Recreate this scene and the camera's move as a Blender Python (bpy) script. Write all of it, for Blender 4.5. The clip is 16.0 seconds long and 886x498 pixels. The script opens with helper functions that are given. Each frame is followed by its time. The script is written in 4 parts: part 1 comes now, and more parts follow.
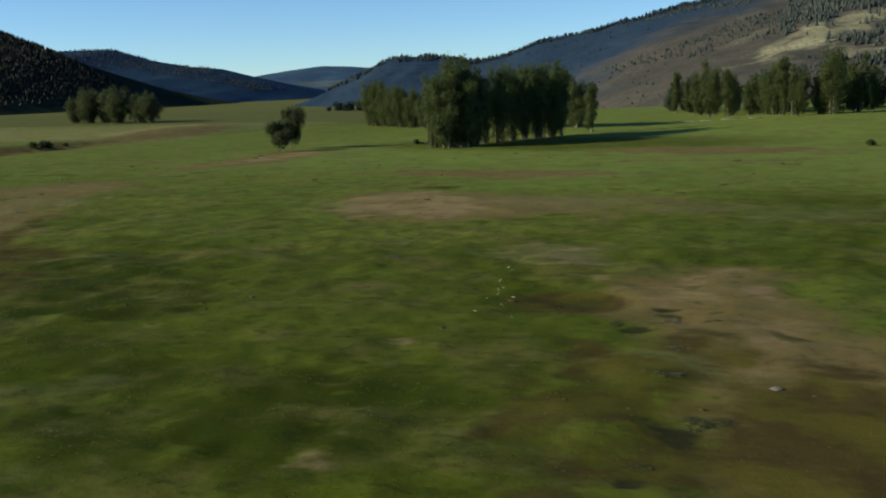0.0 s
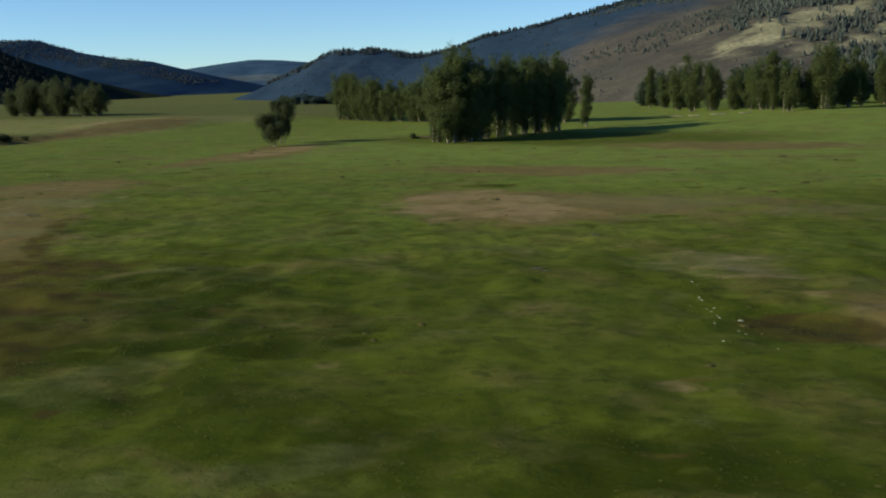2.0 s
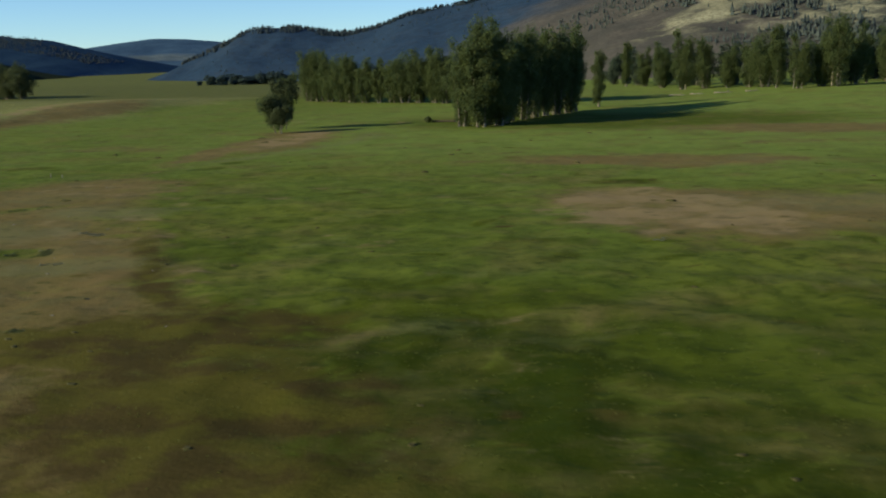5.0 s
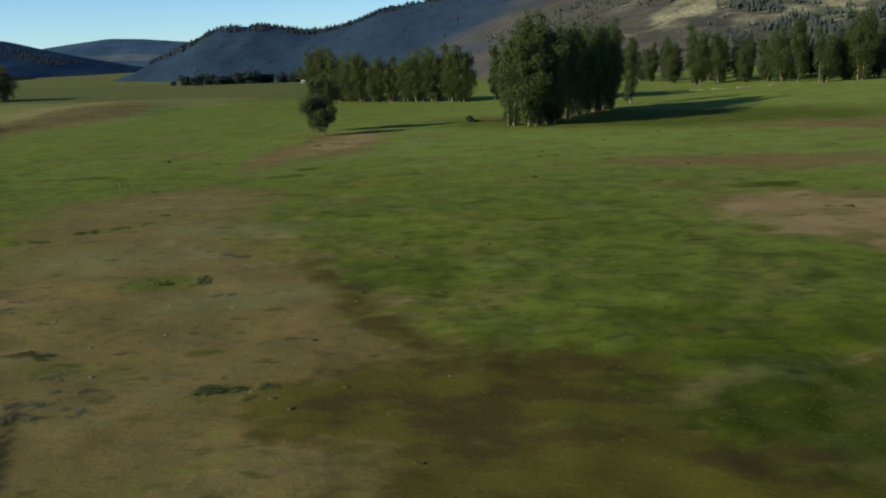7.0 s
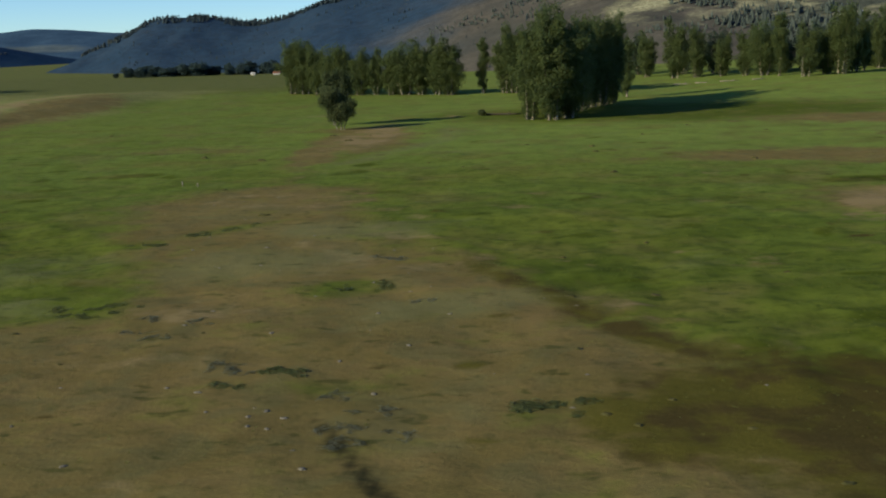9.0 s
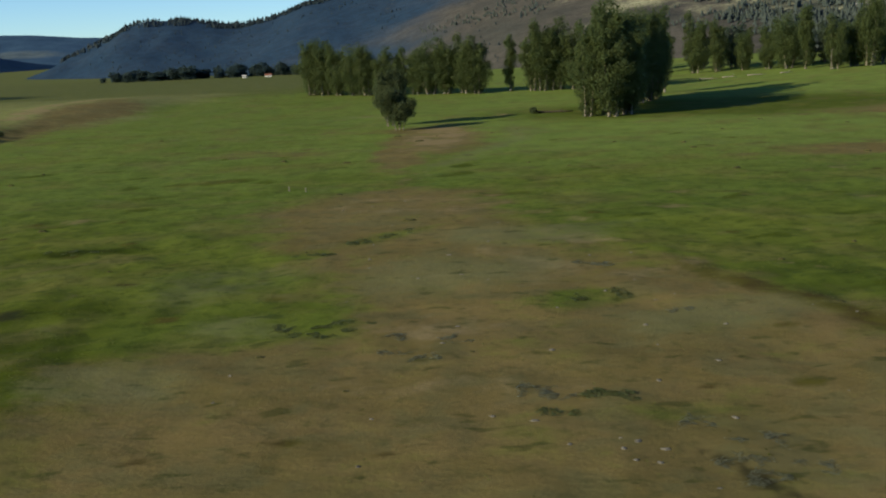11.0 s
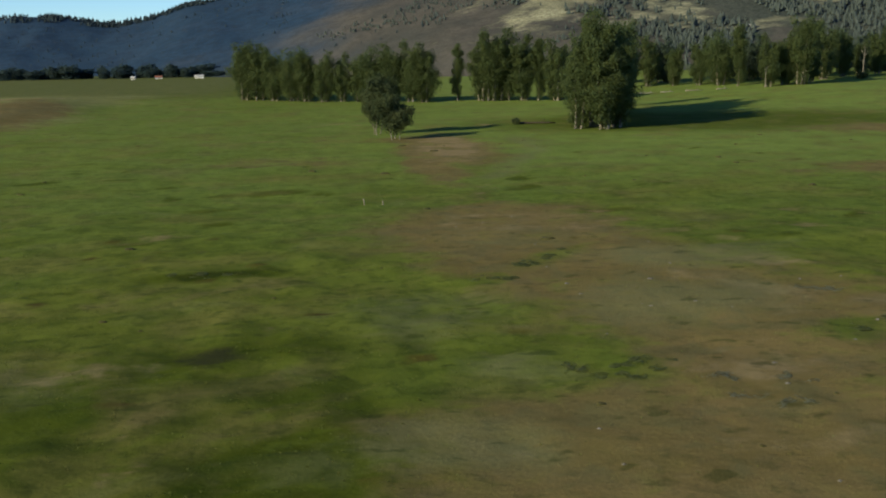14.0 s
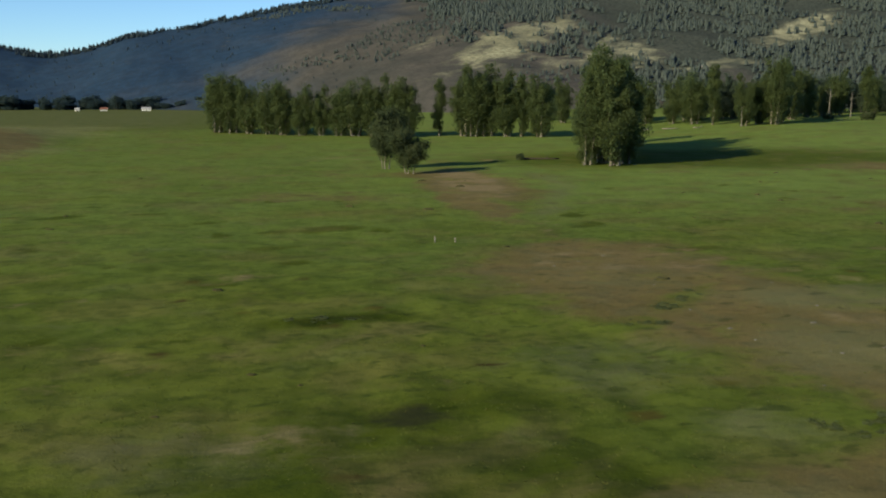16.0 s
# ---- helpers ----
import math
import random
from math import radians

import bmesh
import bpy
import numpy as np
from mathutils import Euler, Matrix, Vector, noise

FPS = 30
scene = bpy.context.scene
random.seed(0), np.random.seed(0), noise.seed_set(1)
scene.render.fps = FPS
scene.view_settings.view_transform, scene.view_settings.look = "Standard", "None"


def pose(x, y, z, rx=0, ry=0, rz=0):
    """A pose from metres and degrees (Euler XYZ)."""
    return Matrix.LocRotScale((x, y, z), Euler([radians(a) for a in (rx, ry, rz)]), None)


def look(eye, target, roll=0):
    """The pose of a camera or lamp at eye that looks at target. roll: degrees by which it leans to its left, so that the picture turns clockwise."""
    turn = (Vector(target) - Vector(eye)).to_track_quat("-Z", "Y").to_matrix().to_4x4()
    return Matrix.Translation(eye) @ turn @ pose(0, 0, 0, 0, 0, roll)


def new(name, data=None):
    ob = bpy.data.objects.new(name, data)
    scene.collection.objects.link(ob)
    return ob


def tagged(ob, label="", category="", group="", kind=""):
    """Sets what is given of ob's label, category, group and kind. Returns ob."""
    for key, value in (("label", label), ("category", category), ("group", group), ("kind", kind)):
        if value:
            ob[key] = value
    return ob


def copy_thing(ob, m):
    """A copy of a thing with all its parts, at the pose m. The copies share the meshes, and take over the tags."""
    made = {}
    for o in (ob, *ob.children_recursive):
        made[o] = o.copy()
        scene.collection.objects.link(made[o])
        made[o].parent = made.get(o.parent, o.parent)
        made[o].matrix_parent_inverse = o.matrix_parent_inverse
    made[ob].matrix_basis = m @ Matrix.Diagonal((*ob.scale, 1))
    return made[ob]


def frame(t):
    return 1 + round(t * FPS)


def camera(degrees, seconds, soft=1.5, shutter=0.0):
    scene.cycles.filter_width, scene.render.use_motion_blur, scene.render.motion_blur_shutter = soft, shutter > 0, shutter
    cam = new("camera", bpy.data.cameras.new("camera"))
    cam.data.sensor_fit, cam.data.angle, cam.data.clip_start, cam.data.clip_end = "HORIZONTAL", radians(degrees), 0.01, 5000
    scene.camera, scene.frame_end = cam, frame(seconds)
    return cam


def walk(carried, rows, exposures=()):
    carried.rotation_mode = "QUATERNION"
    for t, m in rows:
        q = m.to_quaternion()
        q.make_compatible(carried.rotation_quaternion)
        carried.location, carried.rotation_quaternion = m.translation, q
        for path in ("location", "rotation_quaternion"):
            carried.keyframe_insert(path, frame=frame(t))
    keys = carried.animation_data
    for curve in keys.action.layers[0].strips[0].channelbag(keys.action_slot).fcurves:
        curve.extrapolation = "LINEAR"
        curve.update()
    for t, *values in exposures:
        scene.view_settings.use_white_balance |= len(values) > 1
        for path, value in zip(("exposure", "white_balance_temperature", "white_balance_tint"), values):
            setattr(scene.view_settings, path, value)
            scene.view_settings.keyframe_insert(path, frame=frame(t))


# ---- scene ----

def cam_pose(x, y, z, yaw, pitch, roll):
    """yaw to the left from +y, pitch up, roll: degrees."""
    a, b = radians(yaw), radians(pitch)
    eye = Vector((x, y, z))
    return look(eye, eye + Vector((-math.sin(a) * math.cos(b), math.cos(a) * math.cos(b), math.sin(b))), roll)


cam = camera(50, 16.0, soft=2.0, shutter=0.4)
ROWS = [
    (0, cam_pose(72.76, 28.71, 13.67, 19.55, -9.86, -1.77)),
    (0.5, cam_pose(68.27, 30.30, 13.73, 19.03, -10.34, -2.06)),
    (1, cam_pose(63.65, 31.76, 13.49, 18.00, -10.45, -2.08)),
    (1.5, cam_pose(58.98, 33.35, 13.40, 16.59, -10.49, -1.97)),
    (2, cam_pose(54.37, 34.97, 13.18, 15.23, -10.25, -1.36)),
    (2.5, cam_pose(49.85, 36.72, 12.90, 13.93, -10.00, -0.92)),
    (3, cam_pose(45.30, 38.89, 12.63, 12.86, -10.08, -0.37)),
    (3.5, cam_pose(40.66, 41.58, 12.41, 11.79, -10.17, -0.35)),
    (4, cam_pose(36.08, 44.59, 12.68, 10.86, -10.93, -0.66)),
    (6.5, cam_pose(13.80, 55.48, 13.52, 7.91, -11.79, -2.36)),
    (7, cam_pose(9.73, 55.87, 13.57, 7.06, -11.84, -2.12)),
    (7.5, cam_pose(5.70, 56.09, 13.68, 5.93, -12.38, -2.01)),
    (8, cam_pose(1.74, 56.33, 13.88, 4.48, -12.72, -1.92)),
    (8.5, cam_pose(-2.21, 56.60, 13.97, 3.49, -12.62, -1.88)),
    (9, cam_pose(-6.20, 57.13, 14.05, 2.71, -12.40, -1.81)),
    (9.5, cam_pose(-10.12, 57.98, 14.07, 2.21, -12.41, -2.05)),
    (10, cam_pose(-13.81, 59.07, 13.95, 2.05, -12.44, -2.33)),
    (12.5, cam_pose(-31.31, 63.52, 14.37, -2.19, -12.53, -2.46)),
    (13, cam_pose(-34.73, 64.93, 14.29, -3.81, -12.62, -2.02)),
    (13.5, cam_pose(-38.17, 66.35, 14.38, -5.73, -12.61, -1.39)),
    (14, cam_pose(-41.40, 67.66, 14.37, -7.22, -12.20, -0.81)),
    (14.5, cam_pose(-44.40, 69.13, 14.23, -8.44, -11.84, -0.39)),
    (15, cam_pose(-47.65, 70.98, 14.12, -9.87, -11.56, 0.09)),
    (15.5, cam_pose(-50.46, 72.89, 13.88, -10.70, -10.85, 0.16)),
    (16, cam_pose(-53.10, 74.45, 13.74, -11.45, -10.04, 0.14)),
]
walk(cam, ROWS, exposures=[(0, 1.02), (4, 1.06), (7, 1.07), (12.5, 1.10), (16, 1.12)])

# ---------------------------------------------------------------- world and sun
SUN_ELEV = radians(22)
SUN_FROM = Vector((-0.88, -0.475, 0)).normalized()
world = bpy.data.worlds.new("world")
scene.world = world
world.use_nodes = True
wn = world.node_tree
sky = wn.nodes.new("ShaderNodeTexSky")
sky.sky_type = "NISHITA"
sky.sun_disc = False
sky.sun_elevation = SUN_ELEV
sky.sun_rotation = math.atan2(SUN_FROM.x, SUN_FROM.y)
sky.altitude = 2500
sky.air_density = 1.0
sky.dust_density = 0.0
sky.ozone_density = 1.6
wn.nodes["Background"].inputs["Strength"].default_value = 0.061
tint = wn.nodes.new("ShaderNodeMix")
tint.data_type, tint.blend_type = "RGBA", "MULTIPLY"
tint.inputs[0].default_value = 1.0
tint.inputs[7].default_value = (0.645, 0.89, 1.12, 1)
wn.links.new(sky.outputs[0], tint.inputs[6])
wn.links.new(tint.outputs[2], wn.nodes["Background"].inputs["Color"])

sun_data = bpy.data.lights.new("sun", "SUN")
sun_data.energy = 3.28
sun_data.angle = radians(0.5)
sun_data.color = (1.0, 0.90, 0.58)
sun = new("sun", sun_data)
sun_dir = Vector((SUN_FROM.x * math.cos(SUN_ELEV), SUN_FROM.y * math.cos(SUN_ELEV), math.sin(SUN_ELEV)))
sun.matrix_world = look(sun_dir * 300, (0, 0, 0))


# ---------------------------------------------------------------- node helpers and materials
class Nodes:
    def __init__(self, name):
        self.mat = bpy.data.materials.new(name)
        self.mat.use_nodes = True
        self.t = self.mat.node_tree
        self.bsdf = self.t.nodes["Principled BSDF"]
        self.bsdf.inputs["Specular IOR Level"].default_value = 0.2

    def add(self, kind):
        return self.t.nodes.new(kind)

    def link(self, a, b):
        self.t.links.new(a, b)

    def position(self):
        return self.add("ShaderNodeNewGeometry").outputs["Position"]

    def noise(self, vec, scale, detail=4.0, rough=0.55, distort=0.0):
        n = self.add("ShaderNodeTexNoise")
        n.inputs["Scale"].default_value = scale
        n.inputs["Detail"].default_value = detail
        n.inputs["Roughness"].default_value = rough
        n.inputs["Distortion"].default_value = distort
        self.link(vec, n.inputs["Vector"])
        return n.outputs["Fac"]

    def ramp(self, fac, lo, hi):
        n = self.add("ShaderNodeMapRange")
        n.interpolation_type = "SMOOTHSTEP"
        n.inputs["From Min"].default_value = lo
        n.inputs["From Max"].default_value = hi
        self.link(fac, n.inputs["Value"])
        return n.outputs["Result"]

    def math(self, op, a, b):
        n = self.add("ShaderNodeMath")
        n.operation = op
        for i, v in enumerate((a, b)):
            if isinstance(v, (int, float)):
                n.inputs[i].default_value = v
            else:
                self.link(v, n.inputs[i])
        return n.outputs[0]

    def mix(self, fac, a, b):
        n = self.add("ShaderNodeMix")
        n.data_type = "RGBA"
        for i, v in ((0, fac), (6, a), (7, b)):
            if isinstance(v, (int, float)):
                n.inputs[i].default_value = v
            elif isinstance(v, tuple):
                n.inputs[i].default_value = (*v, 1)
            else:
                self.link(v, n.inputs[i])
        return n.outputs[2]

    def stretched(self, vec, sx, sy, sz, turn=0.0):
        n = self.add("ShaderNodeMapping")
        n.inputs["Scale"].default_value = (sx, sy, sz)
        n.inputs["Rotation"].default_value = (0, 0, turn)
        self.link(vec, n.inputs["Vector"])
        return n.outputs[0]

    def attr(self, name):
        n = self.add("ShaderNodeAttribute")
        n.attribute_name = name
        return n.outputs["Fac"]

    def bump(self, height, strength, distance):
        n = self.add("ShaderNodeBump")
        n.inputs["Strength"].default_value = strength
        n.inputs["Distance"].default_value = distance
        self.link(height, n.inputs["Height"])
        self.link(n.outputs[0], self.bsdf.inputs["Normal"])

    def done(self, colour, rough=0.9):
        if isinstance(colour, tuple):
            self.bsdf.inputs["Base Color"].default_value = (*colour, 1)
        else:
            self.link(colour, self.bsdf.inputs["Base Color"])
        self.bsdf.inputs["Roughness"].default_value = rough
        return self.mat


def meadow_material():
    m = Nodes("meadow")
    p = m.position()
    big = m.noise(p, 0.03, 5)
    mid = m.noise(m.stretched(p, 0.20, 0.23, 0.2), 1.0, 5, 0.6)
    fine = m.noise(m.stretched(p, 0.7, 1.1, 0.8), 1.0, 6, 0.65)
    tiny = m.noise(p, 5.0, 5, 0.7)
    wide = m.noise(m.stretched(p, 0.06, 0.085, 0.1, 0.15), 1.0, 4, 0.55, 0.6)
    blot = m.noise(m.stretched(p, 0.34, 0.38, 0.4), 1.0, 4, 0.55, 0.4)
    clump = m.noise(m.stretched(p, 1.0, 1.05, 1.0), 1.0, 4, 0.6)
    band = m.noise(m.stretched(p, 0.15, 0.21, 0.2, 0.06), 1.0, 5, 0.6, 0.8)
    grass = m.mix(m.ramp(big, 0.38, 0.62), (0.073, 0.104, 0.017), (0.091, 0.111, 0.019))
    lit_turf = m.math("ADD", m.attr("lit_turf"), m.math("MULTIPLY", m.math("SUBTRACT", wide, 0.5), 1.1))
    grass = m.mix(m.ramp(lit_turf, 0.0, 1.1), grass, (0.128, 0.176, 0.042))
    short = m.math("SUBTRACT", 1.0, m.math("MULTIPLY", m.attr("lit_turf"), 0.75))
    broad = m.math("SUBTRACT", 1.0, m.math("MULTIPLY", m.attr("lit_turf"), 0.25))
    lush_shade = m.math("ADD", m.attr("lush_shade"), m.math("MULTIPLY", m.math("SUBTRACT", mid, 0.5), 0.3))
    grass = m.mix(m.math("MULTIPLY", m.ramp(lush_shade, 0.05, 0.65), 0.9), grass, (0.046, 0.062, 0.006))
    grass = m.mix(m.math("MULTIPLY", m.ramp(lush_shade, 0.68, 0.95), 0.9), grass, (0.021, 0.030, 0.003))
    straw = m.math("ADD", m.attr("straw"), m.math("MULTIPLY", m.math("SUBTRACT", band, 0.5), 1.2))
    grass = m.mix(m.math("MULTIPLY", m.ramp(straw, 0.2, 0.9), 0.8), grass, (0.180, 0.182, 0.076))
    olive = m.ramp(m.noise(m.stretched(p, 0.11, 0.13, 0.1), 1.0, 4, 0.6), 0.48, 0.66)
    grass = m.mix(m.math("MULTIPLY", olive, 0.5), grass, (0.118, 0.106, 0.036))
    tan = m.ramp(m.noise(m.stretched(p, 0.085, 0.10, 0.1, 0.9), 1.0, 5, 0.62, 0.5), 0.54, 0.72)
    grass = m.mix(m.math("MULTIPLY", m.math("MULTIPLY", tan, 0.5), broad), grass, (0.128, 0.100, 0.050))
    grey = m.ramp(m.noise(m.stretched(p, 0.13, 0.16, 0.1, 2.1), 1.0, 5, 0.6, 0.4), 0.55, 0.72)
    grass = m.mix(m.math("MULTIPLY", m.math("MULTIPLY", grey, 0.4), broad), grass, (0.108, 0.118, 0.052))
    grass = m.mix(m.math("MULTIPLY", m.ramp(wide, 0.48, 0.70), 0.45), grass, m.mix(0.5, grass, (0.030, 0.050, 0.006)))
    grass = m.mix(m.math("MULTIPLY", m.ramp(mid, 0.46, 0.68), 0.5), grass, m.mix(0.5, grass, (0.028, 0.046, 0.006)))
    grass = m.mix(m.math("MULTIPLY", m.math("MULTIPLY", m.ramp(blot, 0.46, 0.62), 0.65), short), grass, m.mix(0.5, grass, (0.024, 0.042, 0.005)))
    grass = m.mix(m.math("MULTIPLY", m.math("MULTIPLY", m.ramp(clump, 0.48, 0.64), 0.66), short), grass, m.mix(0.6, grass, (0.020, 0.034, 0.006)))
    bright = m.ramp(m.math("SUBTRACT", 1.0, blot), 0.54, 0.70)
    grass = m.mix(m.math("MULTIPLY", bright, 0.3), grass, (0.110, 0.140, 0.022))
    grass = m.mix(m.math("MULTIPLY", m.ramp(tiny, 0.5, 0.8), 0.2), grass, (0.125, 0.125, 0.034))
    # dry, grazed ground
    dry = m.mix(m.ramp(mid, 0.35, 0.65), (0.150, 0.110, 0.050), (0.114, 0.089, 0.035))
    dry = m.mix(m.math("MULTIPLY", grey, 0.6), dry, (0.120, 0.114, 0.057))
    dry = m.mix(m.math("MULTIPLY", olive, 0.4), dry, (0.092, 0.082, 0.030))
    dry = m.mix(m.math("MULTIPLY", m.ramp(blot, 0.47, 0.66), 0.6), dry, (0.098, 0.094, 0.044))
    dry = m.mix(m.math("MULTIPLY", m.ramp(fine, 0.48, 0.7), 0.45), dry, (0.072, 0.062, 0.024))
    dry = m.mix(m.math("MULTIPLY", m.ramp(clump, 0.54, 0.66), 0.45), dry, (0.062, 0.060, 0.024))
    dry = m.mix(m.math("MULTIPLY", m.ramp(tiny, 0.55, 0.8), 0.4), dry, (0.150, 0.126, 0.062))
    edge = m.math("ADD", m.attr("bare"), m.math("MULTIPLY", m.math("SUBTRACT", mid, 0.5), 1.5))
    edge = m.math("ADD", edge, m.math("MULTIPLY", m.math("SUBTRACT", fine, 0.5), 0.7))
    edge = m.math("ADD", edge, m.math("MULTIPLY", m.math("SUBTRACT", blot, 0.5), 0.9))
    edge = m.math("ADD", edge, m.math("MULTIPLY", m.math("SUBTRACT", band, 0.5), 0.8))
    col = m.mix(m.math("MULTIPLY", m.ramp(edge, 0.12, 1.0), 0.95), grass, dry)
    pale = m.math("ADD", m.attr("pale"), m.math("MULTIPLY", m.math("SUBTRACT", fine, 0.5), 0.9))
    pale = m.math("ADD", pale, m.math("MULTIPLY", m.math("SUBTRACT", mid, 0.5), 2.6))
    pale = m.math("ADD", pale, m.math("MULTIPLY", m.math("SUBTRACT", wide, 0.5), 1.2))
    pale = m.math("ADD", pale, m.math("MULTIPLY", m.math("SUBTRACT", band, 0.5), 1.8))
    col = m.mix(m.math("MULTIPLY", m.ramp(pale, 0.4, 1.15), 0.75), col, (0.20, 0.154, 0.086))
    # thin ashy turf, and the far meadow's haze put into the colour
    ashy_haze = m.math("ADD", m.attr("ashy_haze"), m.math("MULTIPLY", m.math("SUBTRACT", mid, 0.5), 1.2))
    ashy_haze = m.math("ADD", ashy_haze, m.math("MULTIPLY", m.math("SUBTRACT", fine, 0.5), 1.2))
    col = m.mix(m.math("MULTIPLY", m.ramp(ashy_haze, 0.15, 1.1), 0.55), col, (0.120, 0.126, 0.060))
    # taller dark tussocks
    tuss = m.ramp(m.noise(m.stretched(p, 0.50, 0.85, 0.5), 1.0, 3, 0.5, 0.3), 0.60, 0.70)
    tuss = m.math("MULTIPLY", m.math("MULTIPLY", tuss, 0.75), short)
    col = m.mix(tuss, col, m.mix(0.7, col, (0.018, 0.030, 0.008)))
    mud = m.math("ADD", m.attr("mud"), m.math("MULTIPLY", m.math("SUBTRACT", fine, 0.5), 0.5))
    mud = m.math("ADD", mud, m.math("MULTIPLY", m.math("SUBTRACT", blot, 0.5), 1.3))
    soil = m.mix(m.ramp(mid, 0.44, 0.58), (0.044, 0.034, 0.012), (0.064, 0.060, 0.012))
    col = m.mix(m.math("MULTIPLY", m.ramp(mud, 0.18, 0.70), 0.9), col, soil)
    # Shade inside the pits goes into the colour; trail and stains are dark soil.
    pit = m.math("ADD", m.attr("pit"), m.math("MULTIPLY", m.math("SUBTRACT", fine, 0.5), 0.9))
    col = m.mix(m.math("MULTIPLY", m.ramp(pit, 0.25, 0.85), 0.85), col, (0.018, 0.019, 0.011))
    h = m.math("ADD", m.math("MULTIPLY", fine, 0.8), m.math("MULTIPLY", tiny, 0.35))
    m.bump(h, 0.4, 0.2)
    m.bsdf.inputs["Specular IOR Level"].default_value = 0.02
    return m.done(col, 0.98)


def leaf_material(name, dark, light, pale, see_through=0.3):
    m = Nodes(name)
    g = m.add("ShaderNodeNewGeometry")
    isl = g.outputs["Random Per Island"]
    obj = m.add("ShaderNodeObjectInfo").outputs["Random"]
    col = m.mix(isl, dark, light)
    col = m.mix(m.math("MULTIPLY", m.ramp(m.noise(g.outputs["Position"], 0.35, 3), 0.4, 0.7), 0.6), col, pale)
    col = m.mix(m.math("MULTIPLY", obj, 0.35), col, light)
    m.link(col, m.bsdf.inputs["Base Color"])
    tr = m.add("ShaderNodeBsdfTranslucent")
    m.link(col, tr.inputs["Color"])
    mx = m.add("ShaderNodeMixShader")
    mx.inputs[0].default_value = see_through
    m.link(m.bsdf.outputs[0], mx.inputs[1])
    m.link(tr.outputs[0], mx.inputs[2])
    m.link(mx.outputs[0], m.t.nodes["Material Output"].inputs["Surface"])
    m.bsdf.inputs["Roughness"].default_value = 0.6
    return m.mat


def mottled(name, a, b, scale, rough=0.9, c=None, bump=0.0):
    m = Nodes(name)
    p = m.position()
    n = m.noise(p, scale, 5, 0.6)
    f = m.noise(p, scale * 7, 4, 0.65)
    col = m.mix(m.ramp(n, 0.38, 0.64), a, b)
    col = m.mix(m.math("MULTIPLY", m.ramp(f, 0.45, 0.7), 0.5), col, c or tuple(0.6 * v for v in a))
    if bump:
        m.bump(f, 0.6, bump)
    return m.done(col, rough)


def hill_material(name, soil, scrub, pale):
    m = Nodes(name)
    p = m.position()
    n = m.noise(p, 0.02, 6, 0.6)
    f = m.noise(p, 0.12, 6, 0.65)
    grain = m.noise(p, 0.5, 4, 0.65)
    streak = m.noise(m.stretched(p, 0.05, 0.012, 0.012, 0.3), 1.0, 4, 0.6)
    col = m.mix(m.ramp(n, 0.35, 0.65), soil, scrub)
    col = m.mix(m.math("MULTIPLY", m.ramp(f, 0.42, 0.68), 0.5), col, tuple(0.62 * v for v in scrub))
    col = m.mix(m.math("MULTIPLY", m.ramp(streak, 0.5, 0.75), 0.2), col, soil)
    # Shade and blue haze of the left slopes, put into the colour.
    haze_wood = m.math("ADD", m.attr("haze_wood"), m.math("MULTIPLY", m.math("SUBTRACT", n, 0.5), 0.8))
    col = m.mix(m.math("MULTIPLY", m.ramp(haze_wood, 0.0, 1.0), 0.9), col, m.mix(m.ramp(f, 0.4, 0.65), (0.018, 0.045, 0.092), (0.013, 0.033, 0.070)))
    pine = m.math("ADD", m.attr("pine"), m.math("MULTIPLY", m.math("SUBTRACT", f, 0.5), 0.9))
    col = m.mix(m.math("MULTIPLY", m.ramp(pine, 0.1, 0.9), 0.85), col, m.mix(m.ramp(grain, 0.42, 0.6), (0.050, 0.060, 0.054), (0.030, 0.040, 0.036)))
    e = m.math("ADD", m.attr("bare"), m.math("MULTIPLY", m.math("SUBTRACT", f, 0.5), 1.8))
    col = m.mix(m.ramp(e, 0.15, 1.15), col, m.mix(m.ramp(n, 0.4, 0.62), m.mix(m.ramp(grain, 0.4, 0.62), pale, tuple(0.7 * v for v in pale)), tuple(0.62 * v for v in pale)))
    m.bsdf.inputs["Specular IOR Level"].default_value = 0.0
    col = m.mix(m.math("MULTIPLY", m.ramp(grain, 0.44, 0.60), 0.6), col, m.mix(0.5, col, tuple(0.45 * v for v in scrub)))
    m.bump(m.math("ADD", f, m.math("MULTIPLY", grain, 0.35)), 0.5, 1.2)
    return m.done(col, 0.95)


MEADOW = meadow_material()
LEAF = leaf_material("cottonwood_leaves", (0.086, 0.118, 0.044), (0.094, 0.126, 0.046), (0.106, 0.132, 0.050), 0.65)
LEAF_DULL = leaf_material("willow_leaves", (0.048, 0.066, 0.028), (0.064, 0.084, 0.034), (0.080, 0.098, 0.042), 0.55)
# Teal leaves: haze over the second rank and far trees, put into colour.
LEAF_DIM = leaf_material("second_rank_hazed_leaves", (0.060, 0.088, 0.058), (0.070, 0.098, 0.064), (0.078, 0.104, 0.068), 0.6)
LEAF_FAR = leaf_material("distant_hazed_leaves", (0.044, 0.074, 0.076), (0.052, 0.082, 0.082), (0.058, 0.090, 0.086), 0.6)
WEED = leaf_material("weed_leaves", (0.084, 0.108, 0.044), (0.112, 0.134, 0.054), (0.120, 0.136, 0.062), 0.55)
SAGE = leaf_material("sage_leaves", (0.120, 0.130, 0.092), (0.150, 0.158, 0.116), (0.136, 0.146, 0.100), 0.5)
BLADE = leaf_material("grass_blades", (0.070, 0.090, 0.014), (0.110, 0.122, 0.024), (0.130, 0.120, 0.035), 0.5)
